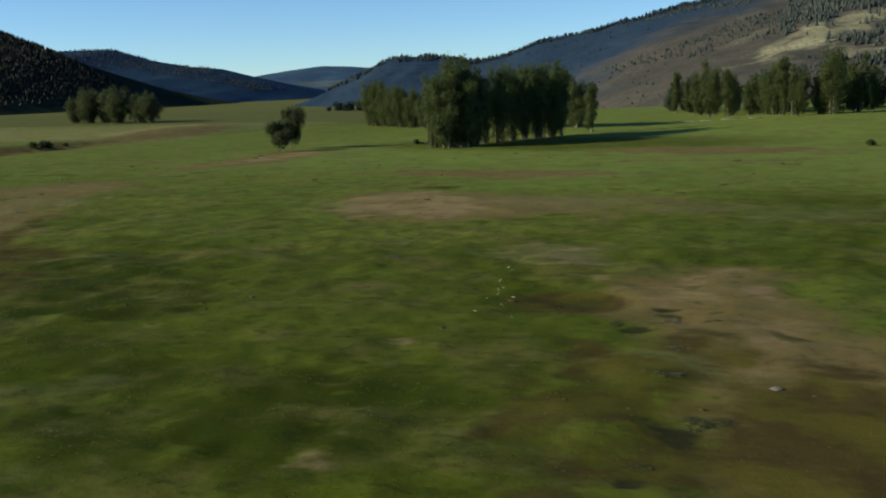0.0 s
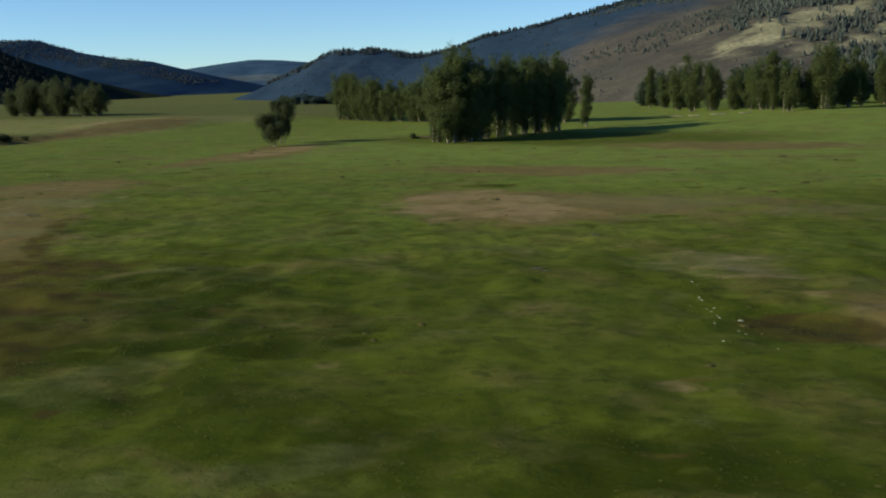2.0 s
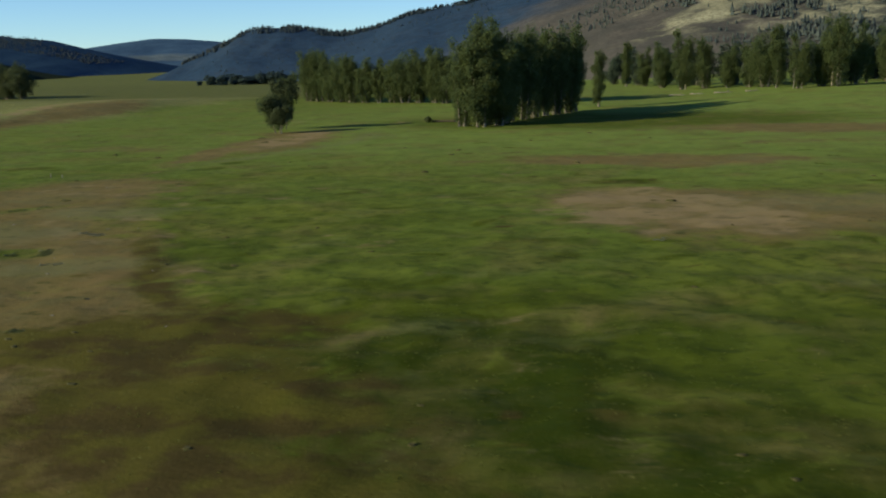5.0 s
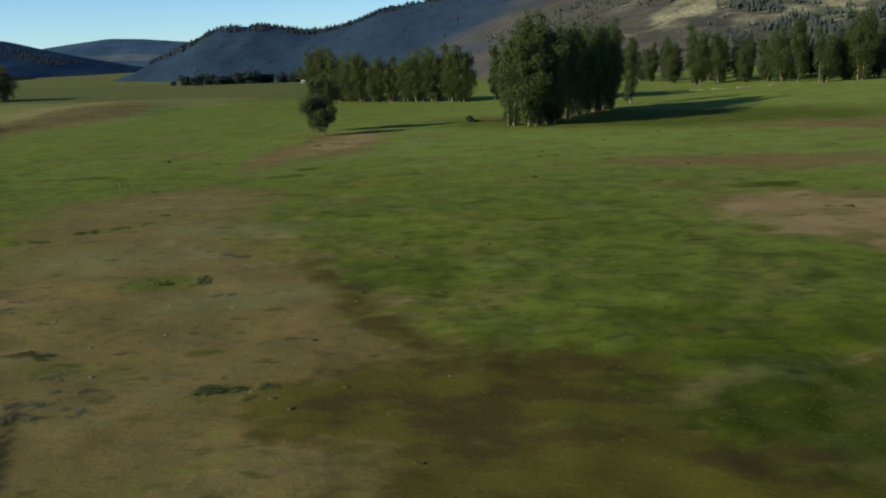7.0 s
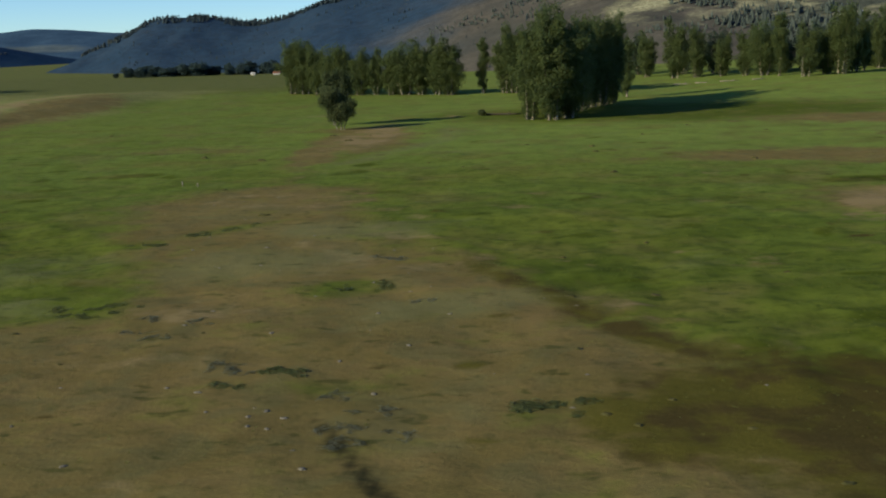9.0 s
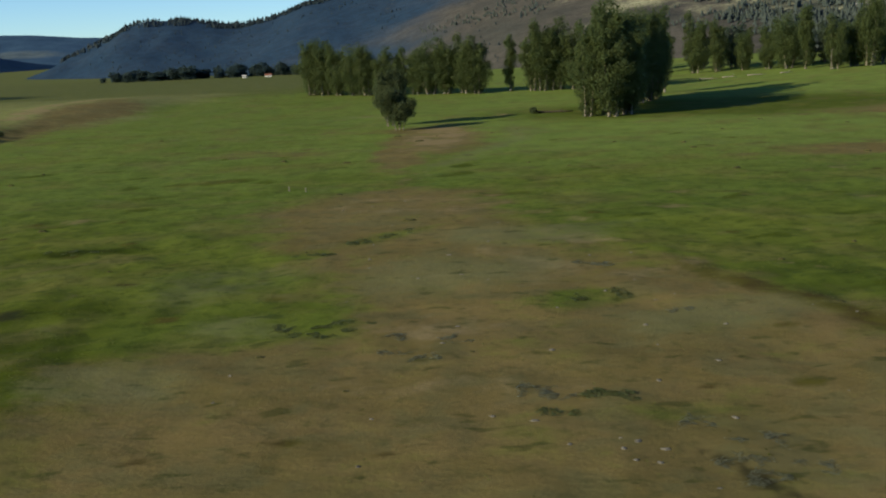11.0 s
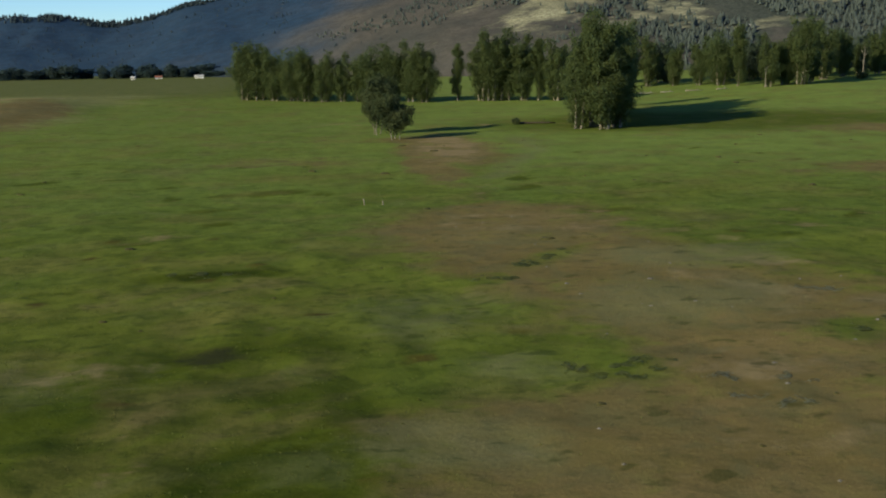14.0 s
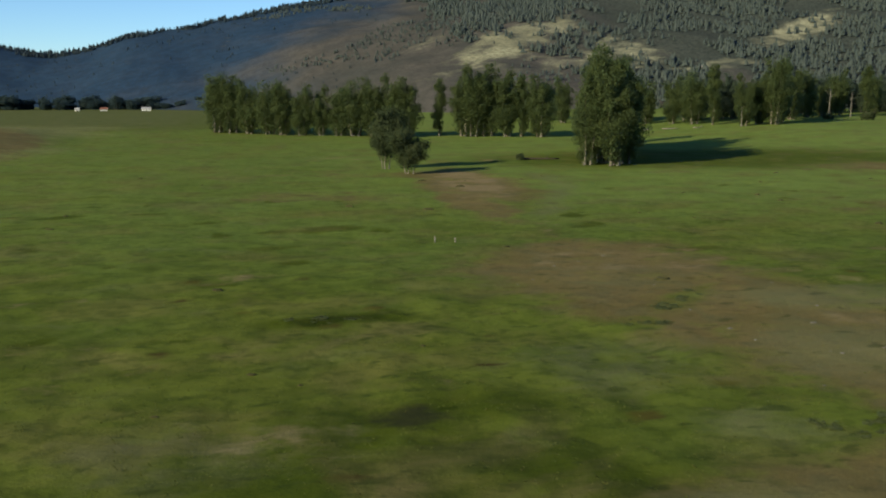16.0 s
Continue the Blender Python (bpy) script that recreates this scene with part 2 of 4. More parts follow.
NEEDLE = leaf_material("conifer_needles", (0.058, 0.076, 0.072), (0.064, 0.082, 0.078), (0.070, 0.090, 0.080), 0.4)
BARK = mottled("cottonwood_bark", (0.19, 0.17, 0.14), (0.12, 0.105, 0.08), 1.2, 0.95, (0.12, 0.10, 0.07), 0.05)
DEADWOOD = mottled("dead_wood", (0.060, 0.050, 0.036), (0.040, 0.034, 0.024), 1.5, 0.95, None, 0.05)
POSTWOOD = mottled("weathered_wood", (0.21, 0.19, 0.16), (0.14, 0.125, 0.10), 3.0)
DRIFTWOOD = mottled("driftwood", (0.22, 0.20, 0.165), (0.15, 0.135, 0.11), 2.0)
ROCK = mottled("grey_rock", (0.13, 0.118, 0.100), (0.09, 0.082, 0.070), 1.5, 0.9, (0.16, 0.146, 0.126), 0.08)
# Bluish needles: haze put into the leaf colour of far conifers.
NEEDLE_FAR = leaf_material("hazed_needles", (0.026, 0.046, 0.062), (0.030, 0.052, 0.068), (0.034, 0.056, 0.072), 0.5)
# Near black: the dark hill's shade is put into its needles.
NEEDLE_DARK = leaf_material("shade_dark_needles", (0.012, 0.018, 0.016), (0.014, 0.021, 0.018), (0.016, 0.023, 0.019), 0.5)
HILL_NEAR = hill_material("wooded_slope", (0.086, 0.079, 0.072), (0.056, 0.057, 0.054), (0.300, 0.294, 0.200))
# Slope colour that carries the same hill's shade.
HILL_DARK = hill_material("shade_dark_slope", (0.024, 0.032, 0.022), (0.016, 0.024, 0.017), (0.100, 0.105, 0.060))
# Blue of both far slopes is haze mixed into the base colour.
HILL_FAR = hill_material("haze_tinted_slope", (0.022, 0.047, 0.088), (0.016, 0.037, 0.074), (0.120, 0.140, 0.130))
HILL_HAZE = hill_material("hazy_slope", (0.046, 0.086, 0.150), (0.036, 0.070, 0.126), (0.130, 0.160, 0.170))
HOUSE_WHITE = mottled("white_boards", (0.78, 0.76, 0.72), (0.66, 0.64, 0.60), 0.8)
ROOF_RED = mottled("red_roof", (0.26, 0.10, 0.07), (0.18, 0.08, 0.06), 0.8)
ROOF_GREY = mottled("grey_roof", (0.40, 0.40, 0.42), (0.28, 0.28, 0.30), 0.8)
WINDOW_DARK = mottled("window_glass", (0.03, 0.035, 0.04), (0.02, 0.02, 0.025), 1.0, 0.15)


# ---------------------------------------------------------------- numeric helpers
def lattice(ix, iy, seed):
    h = (ix * 374761393 + iy * 668265263 + seed * 974711) & 0x7FFFFFFF
    h = ((h ^ (h >> 13)) * 1274126177) & 0x7FFFFFFF
    return ((h ^ (h >> 16)) & 0xFFFF) / 65535.0


def vnoise(x, y, seed=0, octaves=4):
    """Value noise from 0 to 1 on arrays."""
    x, y = np.asarray(x, float), np.asarray(y, float)
    total, amp, norm = np.zeros(np.broadcast(x, y).shape), 1.0, 0.0
    for o in range(octaves):
        xs, ys = x * 2**o + 17.3 * o, y * 2**o - 9.1 * o
        ix, iy = np.floor(xs).astype(np.int64), np.floor(ys).astype(np.int64)
        u, v = xs - ix, ys - iy
        u, v = u * u * (3 - 2 * u), v * v * (3 - 2 * v)
        a, b = lattice(ix, iy, seed + o), lattice(ix + 1, iy, seed + o)
        c, d = lattice(ix, iy + 1, seed + o), lattice(ix + 1, iy + 1, seed + o)
        total += amp * (a * (1 - u) * (1 - v) + b * u * (1 - v) + c * (1 - u) * v + d * u * v)
        norm += amp
        amp *= 0.5
    return total / norm


def smooth(x, lo, hi):
    t = np.clip((np.asarray(x, float) - lo) / (hi - lo), 0, 1)
    return t * t * (3 - 2 * t)


def blob(x, y, cx, cy, rx, ry, turn=0.0, soft=0.5):
    c, s = math.cos(radians(turn)), math.sin(radians(turn))
    dx, dy = x - cx, y - cy
    r = np.sqrt(((dx * c + dy * s) / rx) ** 2 + ((-dx * s + dy * c) / ry) ** 2)
    return 1 - smooth(r, 1 - soft, 1 + soft)


def bank_line(y):
    """Plan of the cut bank along the old river terrace."""
    return np.interp(y, [150, 190, 207, 219, 234, 250, 262, 276, 320, 420], [-118, -108, -104, -103, -103.5, -104.5, -105, -106, -116, -140])


def ground_height(x, y):
    x, y = np.asarray(x, float), np.asarray(y, float)
    z = 2.5 * smooth(x, 35, 95) * smooth(y, 215, 310)
    z = z - 4.0 * smooth(y, 380, 700) * (1 - smooth(x, -20, 60))
    terrace = 1 - smooth(x - bank_line(y) + 2.5 * (vnoise(x / 5, y / 5, 14, 3) - 0.5), -6.0, 3.0)
    z = z + 1.7 * terrace * smooth(y, 178, 200) * (1 - smooth(y, 226, 268)) * smooth(x, -190, -150)
    z = z + 2.2 * blob(x, y, -118, 304, 17, 46, 4, 0.7)
    near = 1 - smooth(np.abs(y - 150), 200, 330)
    rough = 1 - 0.7 * smooth(y, 95, 170)
    z = z + near * (0.3 * (vnoise(x / 16, y / 12, 3, 2) - 0.5) + rough * (0.34 * (vnoise((0.9 * x - 0.44 * y) / 4.6, (0.9 * y + 0.44 * x) / 4.2, 5, 2) - 0.5) + 0.36 * (1 - 0.6 * smooth(bare_field(x, y), 0.2, 0.7)) * (vnoise((0.8 * x + 0.6 * y) / 1.9, (0.8 * y - 0.6 * x) / 1.9, 6, 2) - 0.5)))
    for cx, cy, rx, ry in HOLLOWS:
        z = z - 0.32 * blob(x, y, cx, cy, rx, ry)
    for cx, cy, rx, ry in PITS:
        z = z - 0.12 * blob(x, y, cx, cy, rx, ry)
    return z


# dark low streaks in the grass: x, y, half length, half width, turn, strength
STREAKS = [(-48.3, 128.3, 4.3, 1.1, 4, 0.85), (-45.7, 163, 2.8, 1.5, 8, 0.75), (-44.6, 112.6, 0.9, 0.6, 0, 0.85), (29.3, 148, 3.2, 1.6, 0, 0.85), (38.5, 116.2, 1.5, 0.9, 0, 0.7), (30.5, 117, 1.2, 0.9, 0, 0.6),
           (47.7, 121.3, 2.6, 0.9, 0, 0.75), (34, 101, 1.6, 0.9, 0, 0.6), (41, 103.8, 2.2, 1.0, 0, 0.6), (13.4, 102.6, 2.2, 1.4, 0, 0.55), (22.7, 117.2, 2.6, 1.1, 0, 0.5), (-17, 147, 2.4, 1.0, 0, 0.6),
           (-51.6, 154, 2.4, 1.2, 5, 0.6), (-2.2, 104.6, 3.0, 1.0, 0, 0.8), (5, 99, 2.0, 1.2, 0, 0.6)]
HOLLOWS = [(60.4, 86.5, 3.7, 3.0)]
# small shallow pits in the wet ground, their inner shade put into the colour
PITS = [(65.5, 80.3, 1.1, 0.75), (66.7, 85.7, 0.8, 0.6), (68.3, 65.9, 0.6, 0.5), (69.3, 64.3, 1.15, 1.2), (68.3, 59.8, 0.7, 0.6)]


def specks(x, y, seed, cell, chance):
    """Small scattered ovals, one at most in each cell of a loose grid: 0 to 1."""
    ix, iy = np.floor(x / cell).astype(np.int64), np.floor(y / cell).astype(np.int64)
    cx = (ix + 0.3 + 0.4 * lattice(ix, iy, seed)) * cell
    cy = (iy + 0.3 + 0.4 * lattice(ix, iy, seed + 1)) * cell
    long = cell * (0.10 + 0.18 * lattice(ix, iy, seed + 2))
    wide = cell * (0.07 + 0.08 * lattice(ix, iy, seed + 3))
    r = np.sqrt(((x - cx) / long) ** 2 + ((y - cy) / wide) ** 2)
    return (1 - smooth(r, 0.5, 1.4)) * (lattice(ix, iy, seed + 4) < chance)


def part(name, mesh, material, parent=None, label="", kind=""):
    """Links a bmesh or mesh as one object, under a thing or a part where one is given."""
    if isinstance(mesh, bmesh.types.BMesh):
        data = bpy.data.meshes.new(name)
        mesh.to_mesh(data)
        mesh.free()
    else:
        data = mesh
    if not data.materials:
        data.materials.append(material)
    ob = new(name, data)
    if parent:
        ob.parent = parent
    return tagged(ob, label, kind=kind)


def array_mesh(name, verts, faces, material=None, flat=False):
    me = bpy.data.meshes.new(name)
    verts, faces = np.asarray(verts, np.float32), np.asarray(faces, np.int32)
    me.vertices.add(len(verts))
    me.vertices.foreach_set("co", verts.ravel())
    k = faces.shape[1]
    me.loops.add(faces.size)
    me.loops.foreach_set("vertex_index", faces.ravel())
    me.polygons.add(len(faces))
    me.polygons.foreach_set("loop_start", np.arange(0, faces.size, k, dtype=np.int32))
    me.polygons.foreach_set("use_smooth", np.full(len(faces), not flat, dtype=bool))
    me.update(calc_edges=True)
    if material:
        me.materials.append(material)
    return me


def grid_mesh(name, xs, ys, height, material, fields=None):
    gx, gy = np.meshgrid(xs, ys)
    gz = height(gx, gy)
    n = len(xs)
    i = np.arange(len(ys) - 1)[:, None] * n + np.arange(n - 1)[None, :]
    faces = np.stack([i, i + 1, i + n + 1, i + n], -1).reshape(-1, 4)
    me = array_mesh(name, np.stack([gx, gy, gz], -1).reshape(-1, 3), faces, material)
    for key, fn in (fields or {}).items():
        at = me.attributes.new(key, "FLOAT", "POINT")
        at.data.foreach_set("value", np.clip(fn(gx, gy), 0, 1).astype(np.float32).ravel())
    return me


def spread(lo, hi, step, far, growth=1.16):
    """Even steps in the middle, growing steps out to the far ends."""
    mid = list(np.arange(lo, hi + step / 2, step))
    out, s, v = [], step, hi
    while v < far:
        s *= growth
        v += s
        out.append(v)
    back, s, v = [], step, lo
    while v > -far:
        s *= growth
        v -= s
        back.append(v)
    return np.array(back[::-1] + mid + out)


# ---------------------------------------------------------------- ground
def bare_field(x, y):
    n = vnoise(x / 9, y / 9, 21, 3) - 0.5
    right = np.interp(y, [58, 70, 81, 89, 96, 100, 104, 108, 112, 117, 124, 128, 135, 150, 154], [27, 20, 13, 9, 6, 3.5, 0.5, -1.5, -4, -8, -11.5, -13.5, -17.5, -19, -25])
    left = np.interp(y, [80, 93, 103, 106, 110, 117, 122, 125, 130, 141, 147, 151, 154], [-38, -38, -38, -31, -27.5, -28.5, -33, -36, -35.5, -38, -34, -32, -28])
    d = np.minimum(x - left, right - x) + 6 * n + 3 * (vnoise(x / 22, y / 22, 23, 2) - 0.5)
    west = smooth(d, -5.5, 5.5) * (1 - smooth(y + 7 * n, 149, 157)) * smooth(y, 48, 66)
    xs, ys = x + 6 * n, y + 6 * (vnoise(x / 7, y / 7, 8, 3) - 0.5)
    spots = 1.0 * blob(xs, ys, 37, 129, 12.5, 12) + 0.6 * blob(xs, ys, 56, 133, 11, 9) + 0.95 * blob(xs, ys, 68.5, 89, 6, 9) + 0.3 * blob(xs, ys, -56, 109.6, 5.5, 2.4) + 0.35 * blob(xs, ys, 57, 102, 5, 7)
    spots = spots + blob(xs, ys, 76, 68, 7.5, 18, 8) + 1.1 * blob(xs, ys, -23.5, 201, 7.5, 19) + 0.9 * blob(xs, ys, -28.5, 177, 3.0, 14) + 0.55 * blob(xs, ys, -36, 214, 10, 4) + 0.5 * blob(xs, ys, -45, 189, 9, 6)
    spots = spots + 1.0 * blob(xs, ys, 62, 213, 24, 9) + 0.45 * blob(xs, ys, 62, 190, 24, 6) + 0.9 * blob(xs, ys, 36, 167, 17, 7) + 0.35 * blob(xs, ys, 18, 170, 14, 8) + 0.7 * blob(xs, ys, 30, 138, 9, 7)
    bank = np.exp(-(((x - bank_line(y)) / 6) ** 2)) * smooth(y, 178, 198) * (1 - smooth(y, 262, 284))
    rise = 0.95 * blob(xs, ys, -107, 288, 10, 40, 9, 0.5)
    green = blob(x, y, -26.3, 129.6, 4.4, 1.1, 43, 0.7) + 0.7 * blob(xs, ys, -31.4, 123.8, 2.2, 1.4) + 0.8 * blob(xs, ys, -28, 107, 3.6, 2.4) + 0.7 * blob(xs, ys, -13.7, 111.5, 2.8, 2.0) + 0.5 * blob(xs, ys, -3.6, 92, 2.2, 1.6) + 0.6 * blob(xs, ys, -15.5, 96.3, 2.4, 1.0)
    return np.maximum.reduce([0.95 * west, spots, bank, rise]) - 0.62 * green


def pale_field(x, y):
    n = vnoise(x / 5, y / 5, 31, 3) - 0.5
    xs, ys = x + 6 * n, y + 5 * n
    v = 1.1 * blob(xs, ys, 33.5, 130, 9.5, 8) + 0.5 * blob(xs, ys, 41, 125, 6, 5) + 0.6 * blob(xs, ys, 67, 92, 5.5, 5) + 0.5 * blob(xs, ys, 57, 102, 4.5, 6) + 0.4 * blob(xs, ys, 74, 78, 4.5, 9)
    v = v + 0.5 * blob(xs, ys, -26, 143, 7, 7) + 0.5 * blob(xs, ys, -15, 120, 8, 9) + 0.35 * blob(xs, ys, -22, 103, 9, 7) + 0.1 * blob(xs, ys, -56, 109.6, 5.5, 2.2) + 0.4 * blob(xs, ys, -36, 99, 2.8, 2.4) + 0.35 * blob(xs, ys, -33.5, 107, 2.4, 1.7)
    v = v + 0.9 * blob(xs, ys, -23.5, 200, 6, 16) + 0.6 * blob(xs, ys, -38, 243, 8, 4) + 0.8 * blob(xs, ys, 29.5, 138, 7, 5) + 0.3 * blob(xs, ys, -2, 105, 5, 4)
    road = np.interp(y, [262, 285, 304, 322, 350], [-114, -120.5, -122.5, -122, -112])
    v = v + 1.6 * np.exp(-(((x - road - 3 * n) / 3.5) ** 2)) * smooth(y, 255, 268) * (1 - smooth(y, 345, 360))
    return v


def mud_field(x, y):
    v = np.zeros(np.shape(x))
    for cx, cy, rx, ry in HOLLOWS:
        v = np.maximum(v, 0.95 * blob(x, y, cx, cy, rx, ry))
    n = vnoise(x / 6, y / 6, 91, 3) - 0.5
    xs, ys = x + 6 * n, y + 6 * n
    v = np.maximum(v, 0.95 * blob(xs, ys, 5.5, 92, 7.5, 5.5, 20, 0.8))
    v = np.maximum(v, 0.9 * blob(xs, ys, 10, 83, 8, 8, 15, 0.8))
    v = np.maximum(v, 0.75 * blob(xs, ys, 15, 73, 9, 10, 15, 0.8))
    v = np.maximum(v, 0.85 * blob(xs, ys, 77, 61, 8, 14, 5))
    v = np.maximum(v, 0.5 * blob(xs, ys, 66, 66, 5, 13, 8))
    v = np.maximum(v, 0.6 * blob(xs, ys, 64.8, 73.6, 2.0, 4.4, 10))
    v = np.maximum(v, 0.6 * blob(xs, ys, 70.2, 77, 2.0, 4.4, 10))
    v = np.maximum(v, 0.55 * (1 - smooth(y, 150, 170)) * specks(x, y, 140, 4.3, 0.2))
    v = np.maximum(v, 0.4 * blob(x, y, -102, 212, 5, 18, 2, 0.5))
    rim = np.interp(y, [84, 96, 104, 112, 124, 132], [12, 6, 0.5, -4, -11.5, -16]) + 5 * n
    v = np.maximum(v, 0.6 * np.exp(-(((x - rim) / 1.6) ** 2)) * smooth(y, 92, 98) * (1 - smooth(y, 112, 126)))
    return np.maximum(v, 0.45 * np.exp(-(((x - bank_line(y) + 0.5) / 2.2) ** 2)) * smooth(y, 178, 195) * (1 - smooth(y, 238, 270)))


def pit_field(x, y):
    n = vnoise(x / 1.6, y / 1.6, 93, 3) - 0.5
    path = np.interp(y, [82.4, 87.6, 91, 93.9, 96.8, 101.7], [-8.7, -11.2, -12.8, -15, -18.0, -23.4]) + 0.5 * n
    v = 0.85 * np.exp(-(((x - path) / 0.62) ** 2)) * smooth(y, 74, 80) * (1 - 0.6 * smooth(y, 89, 93)) * (1 - smooth(y, 98, 102))
    for cx, cy, rx, ry in PITS:
        v = np.maximum(v, blob(x + 1.4 * n, y + 1.4 * n, cx, cy, rx, ry, 0, 0.7))
    return np.maximum(v, np.maximum(0.8 * blob(x + 2 * n, y + 2 * n, -46.9, 111.6, 1.8, 1.5, 0, 0.8), 0.5 * blob(x, y, 60.4, 86.5, 3.6, 2.6, 0, 0.4)))


def ashy_haze_field(x, y):
    n = vnoise(x / 6, y / 6, 35, 3) - 0.5
    xs, ys = x + 5 * n, y + 5 * n
    rim = np.interp(y, [165, 174, 194, 205, 216], [-25, -20.7, -12.5, -11.5, -13]) + 4 * n
    v = 0.8 * np.exp(-(((x - rim) / 2.6) ** 2)) * smooth(y, 158, 172) * (1 - smooth(y, 206, 226))
    for cx, cy, rx, ry, k in ((-57, 108, 6, 4.0, 0.6), (-34, 107, 3.2, 2.2, 0.8), (-36.5, 99.5, 4, 3.2, 0.9), (57, 103, 6, 6, 0.8), (48, 134, 12, 6, 0.7), (-21, 118, 6, 5, 1.0), (-17, 129, 8, 4, 1.0),
                             (-36, 117, 5, 5, 0.6), (-8, 107, 5, 3, 0.9), (-28, 137, 6, 5, 0.5), (72, 130, 14, 6, 0.6)):
        v = np.maximum(v, k * blob(xs, ys, cx, cy, rx, ry, 0, 0.7))
    # Far left meadow: haze greyed into the turf colour.
    return np.maximum(v, 0.85 * smooth(y + 60 * n, 300, 400) * (1 - smooth(x, -90, -30)))


def lit_turf_field(x, y):
    # Farther turf is made lighter, its lit look put into the colour.
    n = vnoise(x / 25, y / 40, 61, 3) - 0.5
    v = smooth(y + 50 * n, 88, 212) * 0.97
    far = smooth(y + 40 * n, 335, 365) * (1 - 0.4 * smooth(y, 680, 780)) * (1 - smooth(x, -75, -40))
    return v * (1 - 0.4 * (1 - smooth(x, -60, 0))) * (1 - far) * (1 - 0.35 * smooth(y, 480, 700))


def lush_shade_field(x, y):
    # The (30, 235) blob paints the grove's shade; the rest is darker turf.
    v = 1.15 * blob(x, y, 32.8, 80, 5.2, 4.6, 0, 0.3) + 0.55 * blob(x, y, 44, 64, 42, 38, 0, 0.5) + 0.65 * blob(x, y, -49, 100, 12, 16, 0, 0.6) + 0.35 * blob(x, y, 36, 68, 9, 5, 0, 0.5) + 0.4 * blob(x, y, 49, 64, 8, 6, 0, 0.5) + 0.7 * blob(x, y, 30, 235, 45, 22) + 0.75 * blob(x, y, 19, 88, 12, 15) + 0.5 * blob(x, y, 80, 122, 15, 22) + 0.4 * blob(x, y, 59, 66, 8, 11)
    n = vnoise(x / 25, y / 40, 61, 3) - 0.5
    v = v + 0.7 * smooth(y + 40 * n, 345, 385) * (1 - 0.4 * smooth(y, 680, 780)) * (1 - smooth(x, -90, -40))
    v = v * 0.8 + 0.3 * smooth(vnoise(x / 14, y / 14, 44, 3), 0.5, 0.7) * (1 - smooth(y, 120, 180))
    n2 = vnoise(x / 2.5, y / 2.5, 63, 3) - 0.5
    for cx, cy, rx, ry, turn, k in STREAKS:
        v = np.maximum(v, 1.15 * k * blob(x + 3 * n2, y + 2 * n2, cx, cy, rx, ry, turn, 0.7))
    return np.maximum(v, 0.7 * specks(x + 31 + 5 * n2, y + 17 + 4 * n2, 150, 7.3, 0.3) * (1 - smooth(y, 175, 215)))


def straw_field(x, y):
    n = vnoise(x / 30, y / 30, 33, 3) - 0.5
    far = 0.25 * smooth(y + 40 * n, 620, 700) * (1 - smooth(x, -40, 10))
    return far + smooth(y + 20 * n, 228, 255) * (1 - smooth(y + 24 * n, 360, 392)) * (1 - smooth(x + 30 * n, -110, -84))


xs = spread(-70, 100, 0.5, 5200, 1.05)
near, far = spread(18, 150, 0.6, 5200), spread(360, 361, 1.2, 5200)
ys = np.concatenate([near[near <= 150], np.arange(151, 360, 1.0), far[far > 360]])
ground = new("ground", grid_mesh("ground", xs, ys, ground_height, MEADOW,
                                 {"bare": bare_field, "pale": pale_field, "mud": mud_field, "pit": pit_field, "lush_shade": lush_shade_field, "lit_turf": lit_turf_field, "ashy_haze": ashy_haze_field, "straw": straw_field}))
tagged(ground, "grazed green valley meadow with bare brown earth patches", "meadow", kind="structure")


# ---------------------------------------------------------------- hills
def ridge_hill(name, ridge, depth_front, depth_back, xs, step_y, material, label, seed, rough=6.0, fields=None, base=-9.0, power=0.9):
    """A long hill: ridge is a list of (x, y, z) along its crest."""
    rx, ry, rz = (np.array(c, float) for c in zip(*ridge))

    def height(x, y):
        top, crest = np.interp(x, rx, rz), np.interp(x, rx, ry)
        front = depth_front(x)
        u = np.where(y < crest, (y - front) / (crest - front), 1 - (y - crest) / depth_back)
        u = np.clip(u, 0, 1)
        z = base + (top - base) * u**power
        n = vnoise(x / 110, y / 170, seed, 4) - 0.5
        gully = np.abs(vnoise(x / 45 + 0.3 * y / 100, y / 260, seed + 9, 3) - 0.5)
        w = np.sin(np.pi * np.clip(u, 0, 1)) ** 0.7 * (0.25 + 0.75 * (y < crest))
        return z + rough * 2.2 * n * w - rough * 1.6 * gully * w + 0.8 * (vnoise(x / 12, y / 12, seed + 4, 2) - 0.5) * (u > 0)

    ys = np.arange(min(depth_front(np.array(xs, float))) - 5, max(ry) + depth_back + step_y, step_y)
    ob = new(name, grid_mesh(name, xs, ys, height, material, fields))
    tagged(ob, label, "hill", kind="structure")
    return height


def range_front(x):
    return np.interp(x, [-420, -250, -80, 30, 90, 300, 900], [900, 760, 640, 470, 400, 410, 500])


RANGE_RIDGE = [(-470, 1050, -12), (-425, 1020, 0), (-390, 1000, 15), (-365, 1000, 25), (-347, 1000, 32), (-332, 1000, 40), (-314, 1000, 44), (-280, 1000, 43.5), (-255, 1000, 40), (-221, 1000, 37), (-200, 1000, 40),
               (-180, 1000, 45), (-165, 1000, 51), (-152, 1000, 55), (-125, 1000, 58.5), (-90, 1000, 66), (-55, 1000, 73), (-25, 1000, 80), (20, 1000, 88), (90, 1000, 101), (200, 980, 122), (420, 950, 152), (900, 900, 165)]


